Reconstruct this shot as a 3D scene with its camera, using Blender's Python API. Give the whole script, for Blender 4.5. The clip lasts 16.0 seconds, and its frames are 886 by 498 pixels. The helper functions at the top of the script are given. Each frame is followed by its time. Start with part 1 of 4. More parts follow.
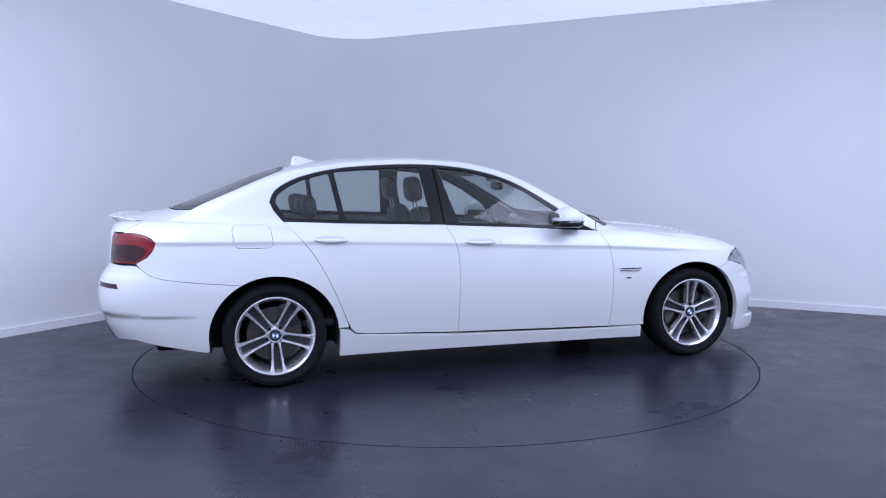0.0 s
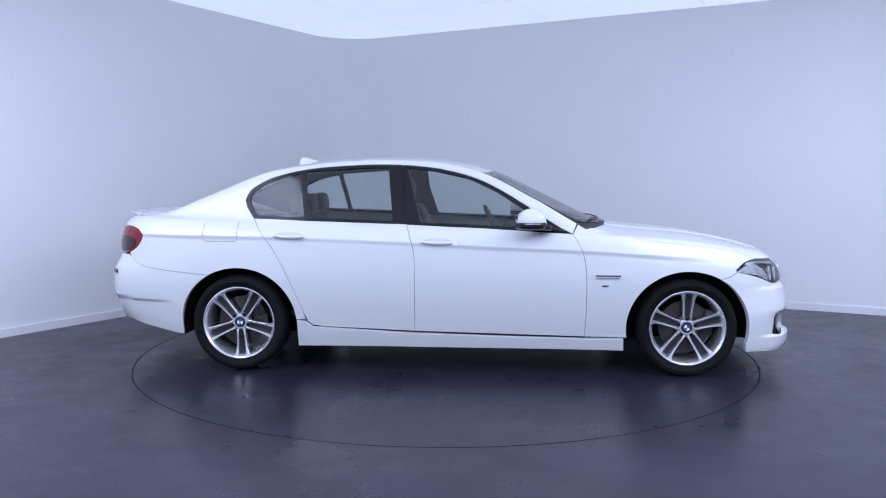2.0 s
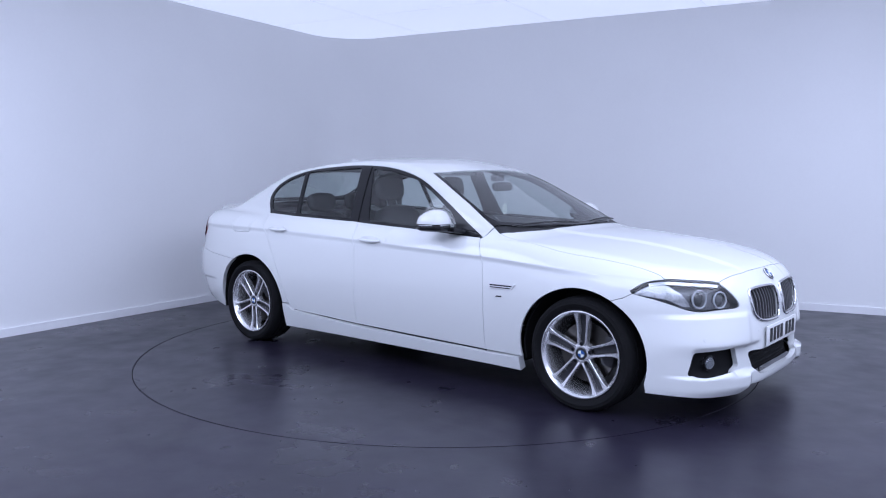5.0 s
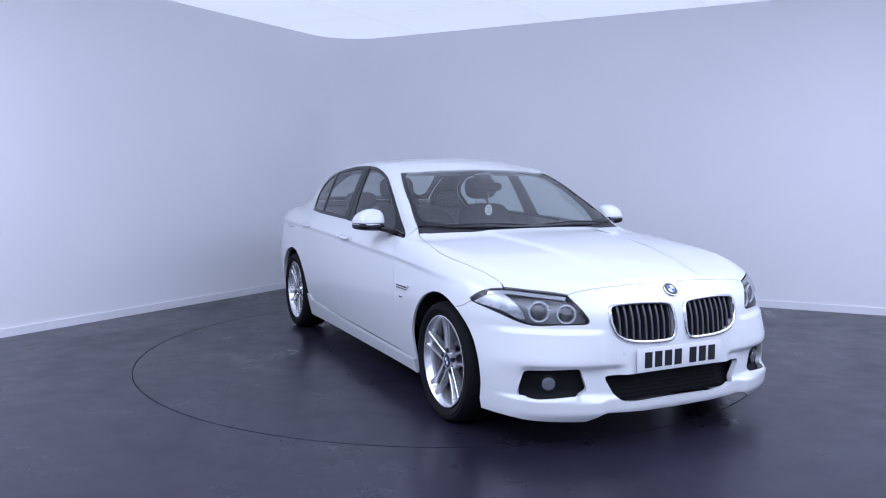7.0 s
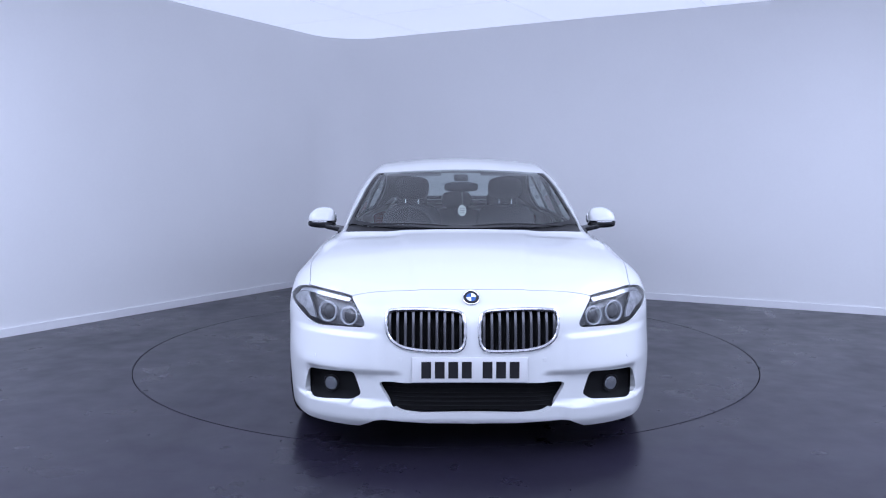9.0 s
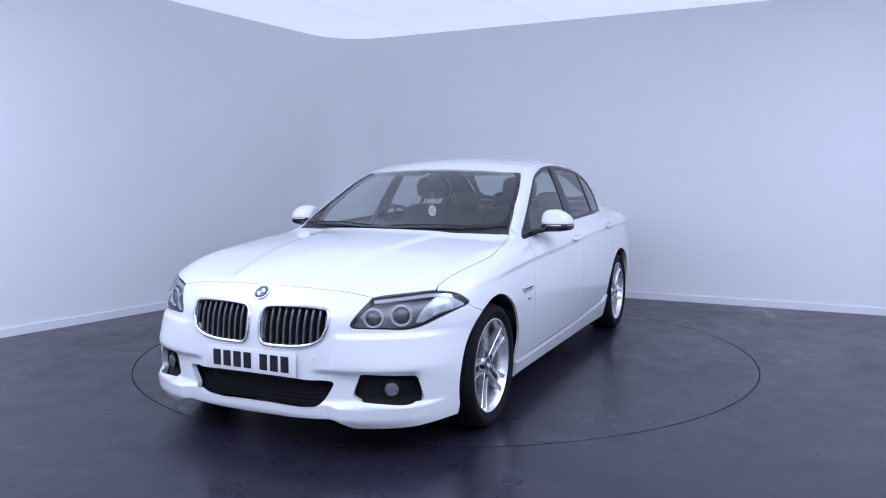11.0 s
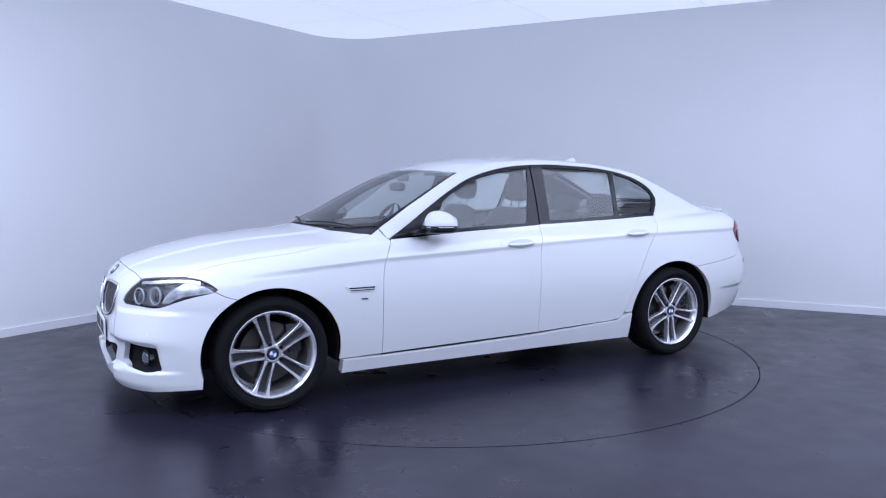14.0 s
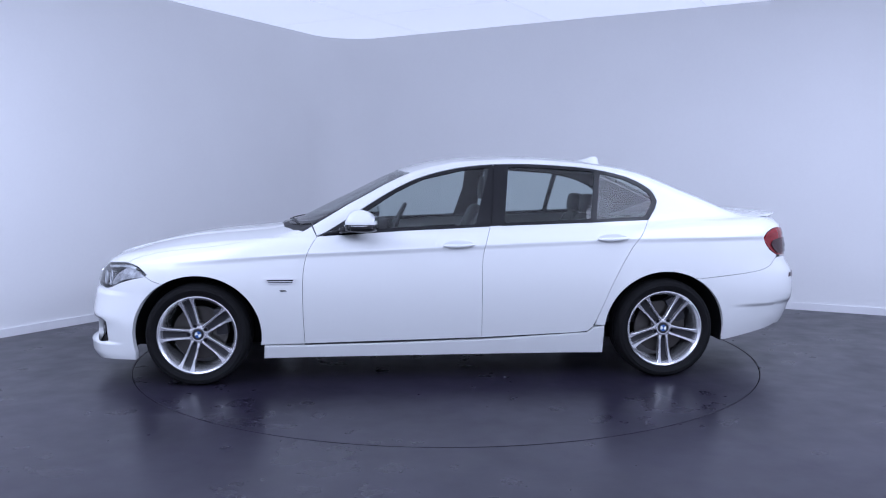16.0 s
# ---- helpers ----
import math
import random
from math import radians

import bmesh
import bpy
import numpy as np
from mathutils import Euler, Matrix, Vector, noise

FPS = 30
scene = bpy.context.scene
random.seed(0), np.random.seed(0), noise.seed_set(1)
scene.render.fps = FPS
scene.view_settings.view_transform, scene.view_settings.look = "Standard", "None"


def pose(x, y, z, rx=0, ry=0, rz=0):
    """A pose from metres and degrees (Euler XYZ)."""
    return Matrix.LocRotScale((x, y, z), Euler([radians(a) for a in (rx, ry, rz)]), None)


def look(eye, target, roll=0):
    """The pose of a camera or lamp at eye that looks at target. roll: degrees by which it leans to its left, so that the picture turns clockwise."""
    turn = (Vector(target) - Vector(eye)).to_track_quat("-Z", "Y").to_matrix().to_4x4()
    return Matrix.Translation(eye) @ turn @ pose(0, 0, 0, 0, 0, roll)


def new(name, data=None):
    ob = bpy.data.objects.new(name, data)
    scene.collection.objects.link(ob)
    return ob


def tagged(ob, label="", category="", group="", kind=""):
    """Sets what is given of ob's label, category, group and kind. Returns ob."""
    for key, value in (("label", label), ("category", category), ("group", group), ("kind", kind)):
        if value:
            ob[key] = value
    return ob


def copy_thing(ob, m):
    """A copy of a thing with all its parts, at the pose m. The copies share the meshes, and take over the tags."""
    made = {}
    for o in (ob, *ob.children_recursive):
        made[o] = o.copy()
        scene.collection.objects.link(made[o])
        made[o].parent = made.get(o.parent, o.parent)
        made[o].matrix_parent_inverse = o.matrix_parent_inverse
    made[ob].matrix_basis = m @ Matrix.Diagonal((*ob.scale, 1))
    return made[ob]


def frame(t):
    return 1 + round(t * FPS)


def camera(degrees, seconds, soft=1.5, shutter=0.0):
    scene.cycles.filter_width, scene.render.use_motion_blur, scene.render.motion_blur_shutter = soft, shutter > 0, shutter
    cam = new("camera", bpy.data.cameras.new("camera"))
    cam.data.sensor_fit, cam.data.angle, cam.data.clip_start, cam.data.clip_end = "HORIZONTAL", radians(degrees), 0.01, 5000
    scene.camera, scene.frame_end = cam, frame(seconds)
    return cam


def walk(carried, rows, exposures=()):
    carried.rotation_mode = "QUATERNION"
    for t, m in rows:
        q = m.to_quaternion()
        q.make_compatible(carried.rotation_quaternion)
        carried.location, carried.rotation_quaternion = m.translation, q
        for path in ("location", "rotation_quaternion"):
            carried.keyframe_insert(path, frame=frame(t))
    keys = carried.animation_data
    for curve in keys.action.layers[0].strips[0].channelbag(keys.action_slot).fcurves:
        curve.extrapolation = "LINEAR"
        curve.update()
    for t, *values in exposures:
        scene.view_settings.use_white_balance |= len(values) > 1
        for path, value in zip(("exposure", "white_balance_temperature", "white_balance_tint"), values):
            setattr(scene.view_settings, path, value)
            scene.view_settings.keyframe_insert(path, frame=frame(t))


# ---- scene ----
# Camera: a fixed tripod camera before a turntable in a photo studio
EYE = (0.0, -5.853, 1.289)
TILT, PAN = radians(5.205), radians(-0.193)
cam = camera(59.69, 16.0, soft=1.1)
AIM = (math.sin(PAN) * math.cos(TILT) + EYE[0], math.cos(PAN) * math.cos(TILT) + EYE[1], EYE[2] - math.sin(TILT))
walk(cam, [(0.0, look(EYE, AIM)), (16.0, look(EYE, AIM))], exposures=[(0.0, 0.36, 5300, 21), (16.0, 0.36, 5300, 21)])

# World: a dim closed building outside the studio
world = bpy.data.worlds.new("world")
scene.world = world
world.use_nodes = True
world.node_tree.nodes["Background"].inputs[0].default_value = (0.75, 0.8, 1.0, 1)
world.node_tree.nodes["Background"].inputs[1].default_value = 0.05

CEIL = 3.02
CORNER = (-1.32, 4.13)
ANG_L, ANG_R = radians(238.9), radians(-26.7)   # the ways of the two walls out of the corner


def area_light(name, x, y, w, d, power, z=CEIL - 0.05):
    data = bpy.data.lights.new(name, "AREA")
    data.shape, data.size, data.size_y, data.energy = "RECTANGLE", w, d, power
    data.color = (0.93, 0.96, 1.0)
    ob = new(name, data)
    ob.matrix_world = pose(x, y, z)
    return ob


area_light("ceiling_lamp", -3.1, -3.3, 2.4, 4.6, 88)
area_light("ceiling_lamp", 0.2, -5.4, 3.8, 3.8, 84)
area_light("ceiling_lamp", 3.2, -3.0, 2.8, 5.2, 96)


# ---- materials ----
def mat(name, color, rough=0.5, metal=0.0, spec=0.5, coat=0.0, bump=0.0, scale=30.0, vary=0.0, big=1.5, bump_dist=0.002):
    m = bpy.data.materials.new(name)
    m.use_nodes = True
    nt = m.node_tree
    b = nt.nodes["Principled BSDF"]
    b.inputs["Base Color"].default_value = (*color, 1)
    b.inputs["Roughness"].default_value = rough
    b.inputs["Metallic"].default_value = metal
    b.inputs["Specular IOR Level"].default_value = spec
    b.inputs["Coat Weight"].default_value = coat
    b.inputs["Coat Roughness"].default_value = 0.04
    if vary or bump:
        tc = nt.nodes.new("ShaderNodeTexCoord")
    if vary:
        n1, n2 = nt.nodes.new("ShaderNodeTexNoise"), nt.nodes.new("ShaderNodeTexNoise")
        n1.inputs["Scale"].default_value, n2.inputs["Scale"].default_value = big, scale
        n1.inputs["Detail"].default_value = n2.inputs["Detail"].default_value = 6
        for n in (n1, n2):
            nt.links.new(tc.outputs["Object"], n.inputs["Vector"])
        mix = nt.nodes.new("ShaderNodeMath")
        mix.operation = "MULTIPLY_ADD"
        mix.inputs[1].default_value = 0.5
        nt.links.new(n2.outputs["Fac"], mix.inputs[0])
        nt.links.new(n1.outputs["Fac"], mix.inputs[2])
        ramp = nt.nodes.new("ShaderNodeValToRGB")
        ramp.color_ramp.elements[0].position, ramp.color_ramp.elements[1].position = 0.45, 1.05
        ramp.color_ramp.elements[0].color = (*[c * (1 - vary) for c in color], 1)
        ramp.color_ramp.elements[1].color = (*[min(1, c * (1 + vary)) for c in color], 1)
        nt.links.new(mix.outputs[0], ramp.inputs[0])
        nt.links.new(ramp.outputs[0], b.inputs["Base Color"])
    if bump:
        n3 = nt.nodes.new("ShaderNodeTexNoise")
        n3.inputs["Scale"].default_value, n3.inputs["Detail"].default_value = scale * 3, 5
        nt.links.new(tc.outputs["Object"], n3.inputs["Vector"])
        bp = nt.nodes.new("ShaderNodeBump")
        bp.inputs["Strength"].default_value, bp.inputs["Distance"].default_value = bump, bump_dist
        nt.links.new(n3.outputs["Fac"], bp.inputs["Height"])
        nt.links.new(bp.outputs[0], b.inputs["Normal"])
    return m


WALL = mat("wall_paint", (0.80, 0.80, 0.81), 0.75, vary=0.015, bump=0.05, scale=40)
CEILING = mat("ceiling_paint", (0.86, 0.86, 0.87), 0.8, vary=0.01, bump=0.05, scale=40)
glow = CEILING.node_tree.nodes["Principled BSDF"]     # a backlit stretched ceiling
glow.inputs["Emission Color"].default_value = (0.93, 0.96, 1.0, 1)
glow.inputs["Emission Strength"].default_value = 0.41
SKIRT = mat("white_gloss_paint", (0.8, 0.8, 0.82), 0.4, vary=0.02)


def floor_material():
    """Dark sheet flooring: cloudy colour and worn patches in the sheen."""
    m = mat("dark_sheet_floor", (0.030, 0.030, 0.036), 0.3)
    nt = m.node_tree
    b = nt.nodes["Principled BSDF"]
    b.inputs["Specular IOR Level"].default_value = 0.43
    tc = nt.nodes.new("ShaderNodeTexCoord")

    def cloud(scale, detail=6, stretch=(1, 1, 1)):
        mp, n = nt.nodes.new("ShaderNodeMapping"), nt.nodes.new("ShaderNodeTexNoise")
        mp.inputs["Scale"].default_value = stretch
        nt.links.new(tc.outputs["Object"], mp.inputs[0])
        nt.links.new(mp.outputs[0], n.inputs["Vector"])
        n.inputs["Scale"].default_value, n.inputs["Detail"].default_value = scale, detail
        return n.outputs["Fac"]

    def ramp(src, p0, c0, p1, c1):
        r = nt.nodes.new("ShaderNodeValToRGB")
        e = r.color_ramp.elements
        e[0].position, e[1].position, e[0].color, e[1].color = p0, p1, (*c0, 1), (*c1, 1)
        nt.links.new(src, r.inputs[0])
        return r.outputs[0]

    def mix(kind, f, a, c):
        x = nt.nodes.new("ShaderNodeMixRGB")
        x.blend_type = kind
        for k, v in enumerate((f, a, c)):
            if isinstance(v, float):
                x.inputs[k].default_value = v
            else:
                nt.links.new(v, x.inputs[k])
        return x.outputs[0]

    base = ramp(cloud(1.1), 0.3, (0.012, 0.0105, 0.019), 0.75, (0.020, 0.0175, 0.031))
    fine = ramp(cloud(9, 8), 0.35, (0.93, 0.93, 0.93), 0.7, (1.08, 1.08, 1.08))
    col = mix("MULTIPLY", 1.0, base, fine)
    # pale grit in loose clusters, and long faint drag marks
    grit = ramp(cloud(95, 2), 0.66, (0, 0, 0), 0.74, (1, 1, 1))
    where = ramp(cloud(1.7, 4), 0.42, (0, 0, 0), 0.66, (0.75, 0.75, 0.75))
    col = mix("ADD", 1.0, col, mix("MULTIPLY", 1.0, mix("MULTIPLY", 1.0, grit, where), ramp(grit, 0.0, (0.05, 0.05, 0.06), 1.0, (0.05, 0.05, 0.06))))
    drag = mix("MULTIPLY", 1.0, ramp(cloud(7, 3, (0.12, 2.2, 1)), 0.60, (0, 0, 0), 0.72, (0.012, 0.011, 0.015)), where)
    col = mix("ADD", 1.0, col, drag)
    nt.links.new(col, b.inputs["Base Color"])
    nt.links.new(ramp(mix("MIX", 0.45, cloud(0.9), cloud(5, 7)), 0.35, (0.24, 0.24, 0.24), 0.65, (0.40, 0.40, 0.40)), b.inputs["Roughness"])
    bp = nt.nodes.new("ShaderNodeBump")
    bp.inputs["Strength"].default_value, bp.inputs["Distance"].default_value = 0.12, 0.001
    nt.links.new(cloud(45, 5), bp.inputs["Height"])
    nt.links.new(bp.outputs[0], b.inputs["Normal"])
    return m


FLOOR = floor_material()

# ---- the room ----
def mesh_of(name, bm):
    me = bpy.data.meshes.new(name)
    bm.to_mesh(me)
    bm.free()
    return me


def smooth(me, angle=None):
    me.polygons.foreach_set("use_smooth", [True] * len(me.polygons))
    if angle:
        me.set_sharp_from_angle(angle=radians(angle))
    return me


def part(name, bm, material, parent, label="", sharp=35, pose_m=None):
    """One mesh object under a thing or under a part."""
    me = mesh_of(name, bm) if isinstance(bm, bmesh.types.BMesh) else bm
    if sharp is not None:
        smooth(me, sharp)
    if not me.materials:
        me.materials.append(material)
    ob = new(name, me)
    ob.parent = parent
    if pose_m is not None:
        ob.matrix_basis = pose_m
    if label:
        ob["label"] = label
    return ob


def along(angle, d):
    return (CORNER[0] + math.cos(angle) * d, CORNER[1] + math.sin(angle) * d)


def wall_line():
    """The plan of the studio's curved wall: two straight runs and a rounded corner, then the rest of the room."""
    r = 0.62
    half = (ANG_L - ANG_R - 2 * math.pi * (ANG_L - ANG_R > math.pi)) / 2
    mid = ANG_R + (ANG_L - ANG_R) / 2 - (math.pi if abs(ANG_L - ANG_R) > math.pi else 0)
    opening = abs(math.atan2(math.sin(ANG_L - ANG_R), math.cos(ANG_L - ANG_R))) / 2
    tang = r / math.tan(opening)
    bis = Vector((math.cos(ANG_L) + math.cos(ANG_R), math.sin(ANG_L) + math.sin(ANG_R))).normalized()
    c = Vector(CORNER) + bis * (r / math.sin(opening))
    a, b = Vector(along(ANG_L, tang)), Vector(along(ANG_R, tang))
    t0 = math.atan2(a.y - c.y, a.x - c.x)
    t1 = math.atan2(b.y - c.y, b.x - c.x)
    if t1 > t0:
        t1 -= 2 * math.pi
    arc = [(c.x + r * math.cos(t0 + (t1 - t0) * i / 20), c.y + r * math.sin(t0 + (t1 - t0) * i / 20)) for i in range(21)]
    return [along(ANG_L, 5.6)] + arc + [along(ANG_R, 6.6)]


def strip(line, z0, z1, thick):
    """A wall along a plan line, with its thickness on the far side (left of the way)."""
    bm = bmesh.new()
    rows = []
    n = len(line)
    for i, p in enumerate(line):
        a, b = Vector(line[max(i - 1, 0)]), Vector(line[min(i + 1, n - 1)])
        d = (b - a).normalized()
        o = Vector((-d.y, d.x)) * thick
        rows.append([bm.verts.new((p[0], p[1], z0)), bm.verts.new((p[0], p[1], z1)),
                     bm.verts.new((p[0] + o.x, p[1] + o.y, z1)), bm.verts.new((p[0] + o.x, p[1] + o.y, z0))])
    for r0, r1 in zip(rows, rows[1:]):
        for k in range(4):
            bm.faces.new((r0[k], r1[k], r1[(k + 1) % 4], r0[(k + 1) % 4]))
    bm.faces.new(rows[0][::-1])
    bm.faces.new(rows[-1])
    bmesh.ops.recalc_face_normals(bm, faces=bm.faces)
    return bm


def structure(name, bm, material, label, sharp=35):
    me = mesh_of(name, bm)
    if sharp:
        smooth(me, sharp)
    me.materials.append(material)
    return tagged(new(name, me), label, name.split("_")[0], kind="structure")


LINE = wall_line()
structure("wall_studio", strip(LINE, 0, CEIL, 0.15), WALL, "smooth white painted studio wall with a rounded corner")
structure("wall_back", strip([LINE[-1], (5.4, -8.6), (-5.2, -8.6), LINE[0]], 0, CEIL, 0.15), WALL, "plain white painted wall behind the camera")


def inside(line, d):
    out = []
    for i, p in enumerate(line):
        a, b = Vector(line[max(i - 1, 0)]), Vector(line[min(i + 1, len(line) - 1)])
        w = (b - a).normalized()
        out.append((p[0] + w.y * d, p[1] - w.x * d))
    return out


structure("baseboard", strip(inside(LINE, 0.014), 0, 0.07, 0.012), SKIRT, "low white painted skirting board along the studio wall")

DISC_R = 2.24
bm = bmesh.new()
ring = [[], []]
N = 160
for i in range(N):
    a = 2 * math.pi * i / N
    ring[0].append(bm.verts.new(((DISC_R + 0.004) * math.cos(a), (DISC_R + 0.004) * math.sin(a), 0)))
    ring[1].append(bm.verts.new((9.5 * math.cos(a), 9.5 * math.sin(a) - 2, 0)))
low = [bm.verts.new((v.co.x, v.co.y, -0.05)) for v in ring[0]]
for i in range(N):
    j = (i + 1) % N
    bm.faces.new((ring[0][i], ring[1][i], ring[1][j], ring[0][j]))
    bm.faces.new((low[i], ring[0][i], ring[0][j], low[j]))
bm.faces.new(low)
floor = structure("floor", bm, FLOOR, "dark grey sheet floor with a faint satin sheen")

bm = bmesh.new()
bmesh.ops.create_cone(bm, cap_ends=True, segments=N, radius1=DISC_R - 0.003, radius2=DISC_R - 0.003, depth=0.04)
bmesh.ops.translate(bm, verts=bm.verts, vec=(0, 0, -0.02))
bmesh.ops.bevel(bm, geom=[e for e in bm.edges if all(v.co.z > -0.01 for v in e.verts)], offset=0.003, segments=2, affect="EDGES")
turntable = new("turntable", None)
tagged(turntable, "flush round turntable with the same dark sheet covering", "turntable")
part("disc", bm, FLOOR, turntable)
# a black ring added in the gap, for the shade down the groove
bm = bmesh.new()
loops = [[bm.verts.new((r * math.cos(2 * math.pi * i / N), r * math.sin(2 * math.pi * i / N), z)) for i in range(N)] for r, z in ((DISC_R - 0.0028, -0.03), (DISC_R - 0.0028, -0.003), (DISC_R + 0.0010, -0.003), (DISC_R + 0.0010, -0.03))]
for k in range(4):
    for i in range(N):
        bm.faces.new((loops[k][i], loops[k][(i + 1) % N], loops[(k + 1) % 4][(i + 1) % N], loops[(k + 1) % 4][i]))
bmesh.ops.recalc_face_normals(bm, faces=bm.faces)
EDGE = mat("gap_black", (0.004, 0.004, 0.005), 0.9, spec=0.1)
part("gap_ring", bm, EDGE, turntable, "black ring that darkens the gap round the disc")

bm = bmesh.new()
bmesh.ops.create_grid(bm, x_segments=1, y_segments=1, size=9.5)
bmesh.ops.translate(bm, verts=bm.verts, vec=(0, -2, 0))
for f in bm.faces:
    f.normal_flip()
ext = bmesh.ops.extrude_face_region(bm, geom=bm.faces[:])
bmesh.ops.translate(bm, verts=[v for v in ext["geom"] if isinstance(v, bmesh.types.BMVert)], vec=(0, 0, 0.1))
bmesh.ops.recalc_face_normals(bm, faces=bm.faces)
bmesh.ops.translate(bm, verts=bm.verts, vec=(0, 0, CEIL))
structure("ceiling", bm, CEILING, "softly glowing white stretched ceiling")

# fine seams between the ceiling's stretched panels, along the two walls
SEAM = mat("ceiling_seam", (0.55, 0.55, 0.57), 0.8)
# a weaker glow added to the seams, so they stay faint on the ceiling
SEAM.node_tree.nodes["Principled BSDF"].inputs["Emission Color"].default_value = (0.93, 0.96, 1.0, 1)
SEAM.node_tree.nodes["Principled BSDF"].inputs["Emission Strength"].default_value = 0.30
bm = bmesh.new()
for k in range(-2, 4):
    for ang, off, length in ((ANG_L, 1.63 * k, 5.4), (ANG_R, 1.63 * k, 6.2)):
        d = Vector((math.cos(ang), math.sin(ang)))
        n = Vector((math.cos(ANG_R), math.sin(ANG_R))) if ang == ANG_L else Vector((math.cos(ANG_L), math.sin(ANG_L)))
        if k <= 0:
            continue
        a = Vector(CORNER) + n * (off - 0.45) + d * 0.02
        b = a + d * length
        w = Vector((-d.y, d.x)) * 0.006
        lo = [bm.verts.new((q.x, q.y, CEIL - 0.003)) for q in (a - w, b - w, b + w, a + w)]
        hi = [bm.verts.new((v.co.x, v.co.y, CEIL - 0.0005)) for v in lo]
        bm.faces.new(lo[::-1])
        for i in range(4):
            bm.faces.new((lo[i], lo[(i + 1) % 4], hi[(i + 1) % 4], hi[i]))
bmesh.ops.recalc_face_normals(bm, faces=bm.faces)
structure("trim", bm, SEAM, "fine pale seams between stretched ceiling panels", None)


# ---- the car's form: one smooth closed surface, F = 0, x ahead, y to the left, z up ----
def spline(knots):
    """A smooth curve through a few knots (x, value)."""
    kx, kv = np.array([k[0] for k in knots], float), np.array([k[1] for k in knots], float)
    d = np.diff(kv) / np.diff(kx)
    m = np.concatenate(([d[0]], np.where(d[1:] * d[:-1] > 0, 2 * d[1:] * d[:-1] / (d[1:] + d[:-1] + 1e-12), 0), [d[-1]]))

    def f(x):
        x = np.clip(x, kx[0], kx[-1])
        i = np.clip(np.searchsorted(kx, x) - 1, 0, len(kx) - 2)
        h = kx[i + 1] - kx[i]
        t = (x - kx[i]) / h
        return ((2 * t**3 - 3 * t**2 + 1) * kv[i] + (t**3 - 2 * t**2 + t) * h * m[i]
                + (3 * t**2 - 2 * t**3) * kv[i + 1] + (t**3 - t**2) * h * m[i + 1])
    return f


def step(a, b, x):
    t = np.clip((x - a) / (b - a), 0, 1)
    return t * t * (3 - 2 * t)


def smax(a, b, k):
    h = np.clip(1 - np.abs(a - b) / k, 0, 1)
    return np.maximum(a, b) + h * h * k / 4


DECK = spline([(-2.75, 0.99), (-2.62, 1.025), (-2.45, 1.05), (-2.2, 1.065), (-1.8, 1.06), (-1.2, 1.03), (0.4, 0.985), (0.95, 0.972), (1.3, 0.945), (1.6, 0.913),
               (1.85, 0.866), (2.05, 0.813), (2.17, 0.772), (2.25, 0.725), (2.33, 0.62)])
NOSE = spline([(0.10, 2.19), (0.15, 2.25), (0.20, 2.278), (0.3, 2.280), (0.4, 2.277), (0.5, 2.274), (0.6, 2.266), (0.7, 2.243), (0.8, 2.20), (1.0, 2.10)])
STERN = spline([(0.15, -2.38), (0.25, -2.455), (0.4, -2.535), (0.55, -2.560), (0.66, -2.545), (0.76, -2.490), (0.9, -2.475), (1.05, -2.46)])
CABIN = spline([(-4.0, -3.0), (-2.52, 0.80), (-2.43, 0.955), (-2.15, 1.078), (-1.8, 1.222), (-1.414, 1.365), (-1.12, 1.418), (-0.95, 1.437), (-0.564, 1.457), (-0.175, 1.442), (0.0, 1.418),
                (0.21, 1.362), (0.6, 1.182), (1.0, 0.985), (1.3, 0.84), (3.0, -0.2)])


WAIST = spline([(-2.4, 0.915), (-1.5, 0.908), (-0.72, 0.887), (0.24, 0.846), (0.8, 0.824), (1.3, 0.795), (2.0, 0.76)])


def waist(x):
    return WAIST(x)


def body_side(x, z):
    """The half width of the lower body."""
    zc = waist(x)
    low = 0.05 * np.clip((0.62 - z) / 0.4, 0, 2) ** 2 * (1 - 0.6 * step(1.6, 1.85, x))
    mid = 0.016 * np.clip((z - 0.60) / (zc - 0.60), 0, 1) ** 2
    mid = mid + 0.010 * step(zc + 0.004, zc - 0.030, z) * np.exp(-np.clip(zc - z, 0, 1) / 0.10) * step(2.0, 1.2, x)
    dz = np.clip(z - zc, 0, 1)
    hips = 0.012 * np.exp(-((x + 1.484) / 0.5) ** 2) + 0.022 * np.exp(-((x - 1.65) / 0.45) ** 2)
    return 0.930 + hips * step(0.95, 0.6, z) - low - mid - 0.42 * dz - 1.1 * dz**2


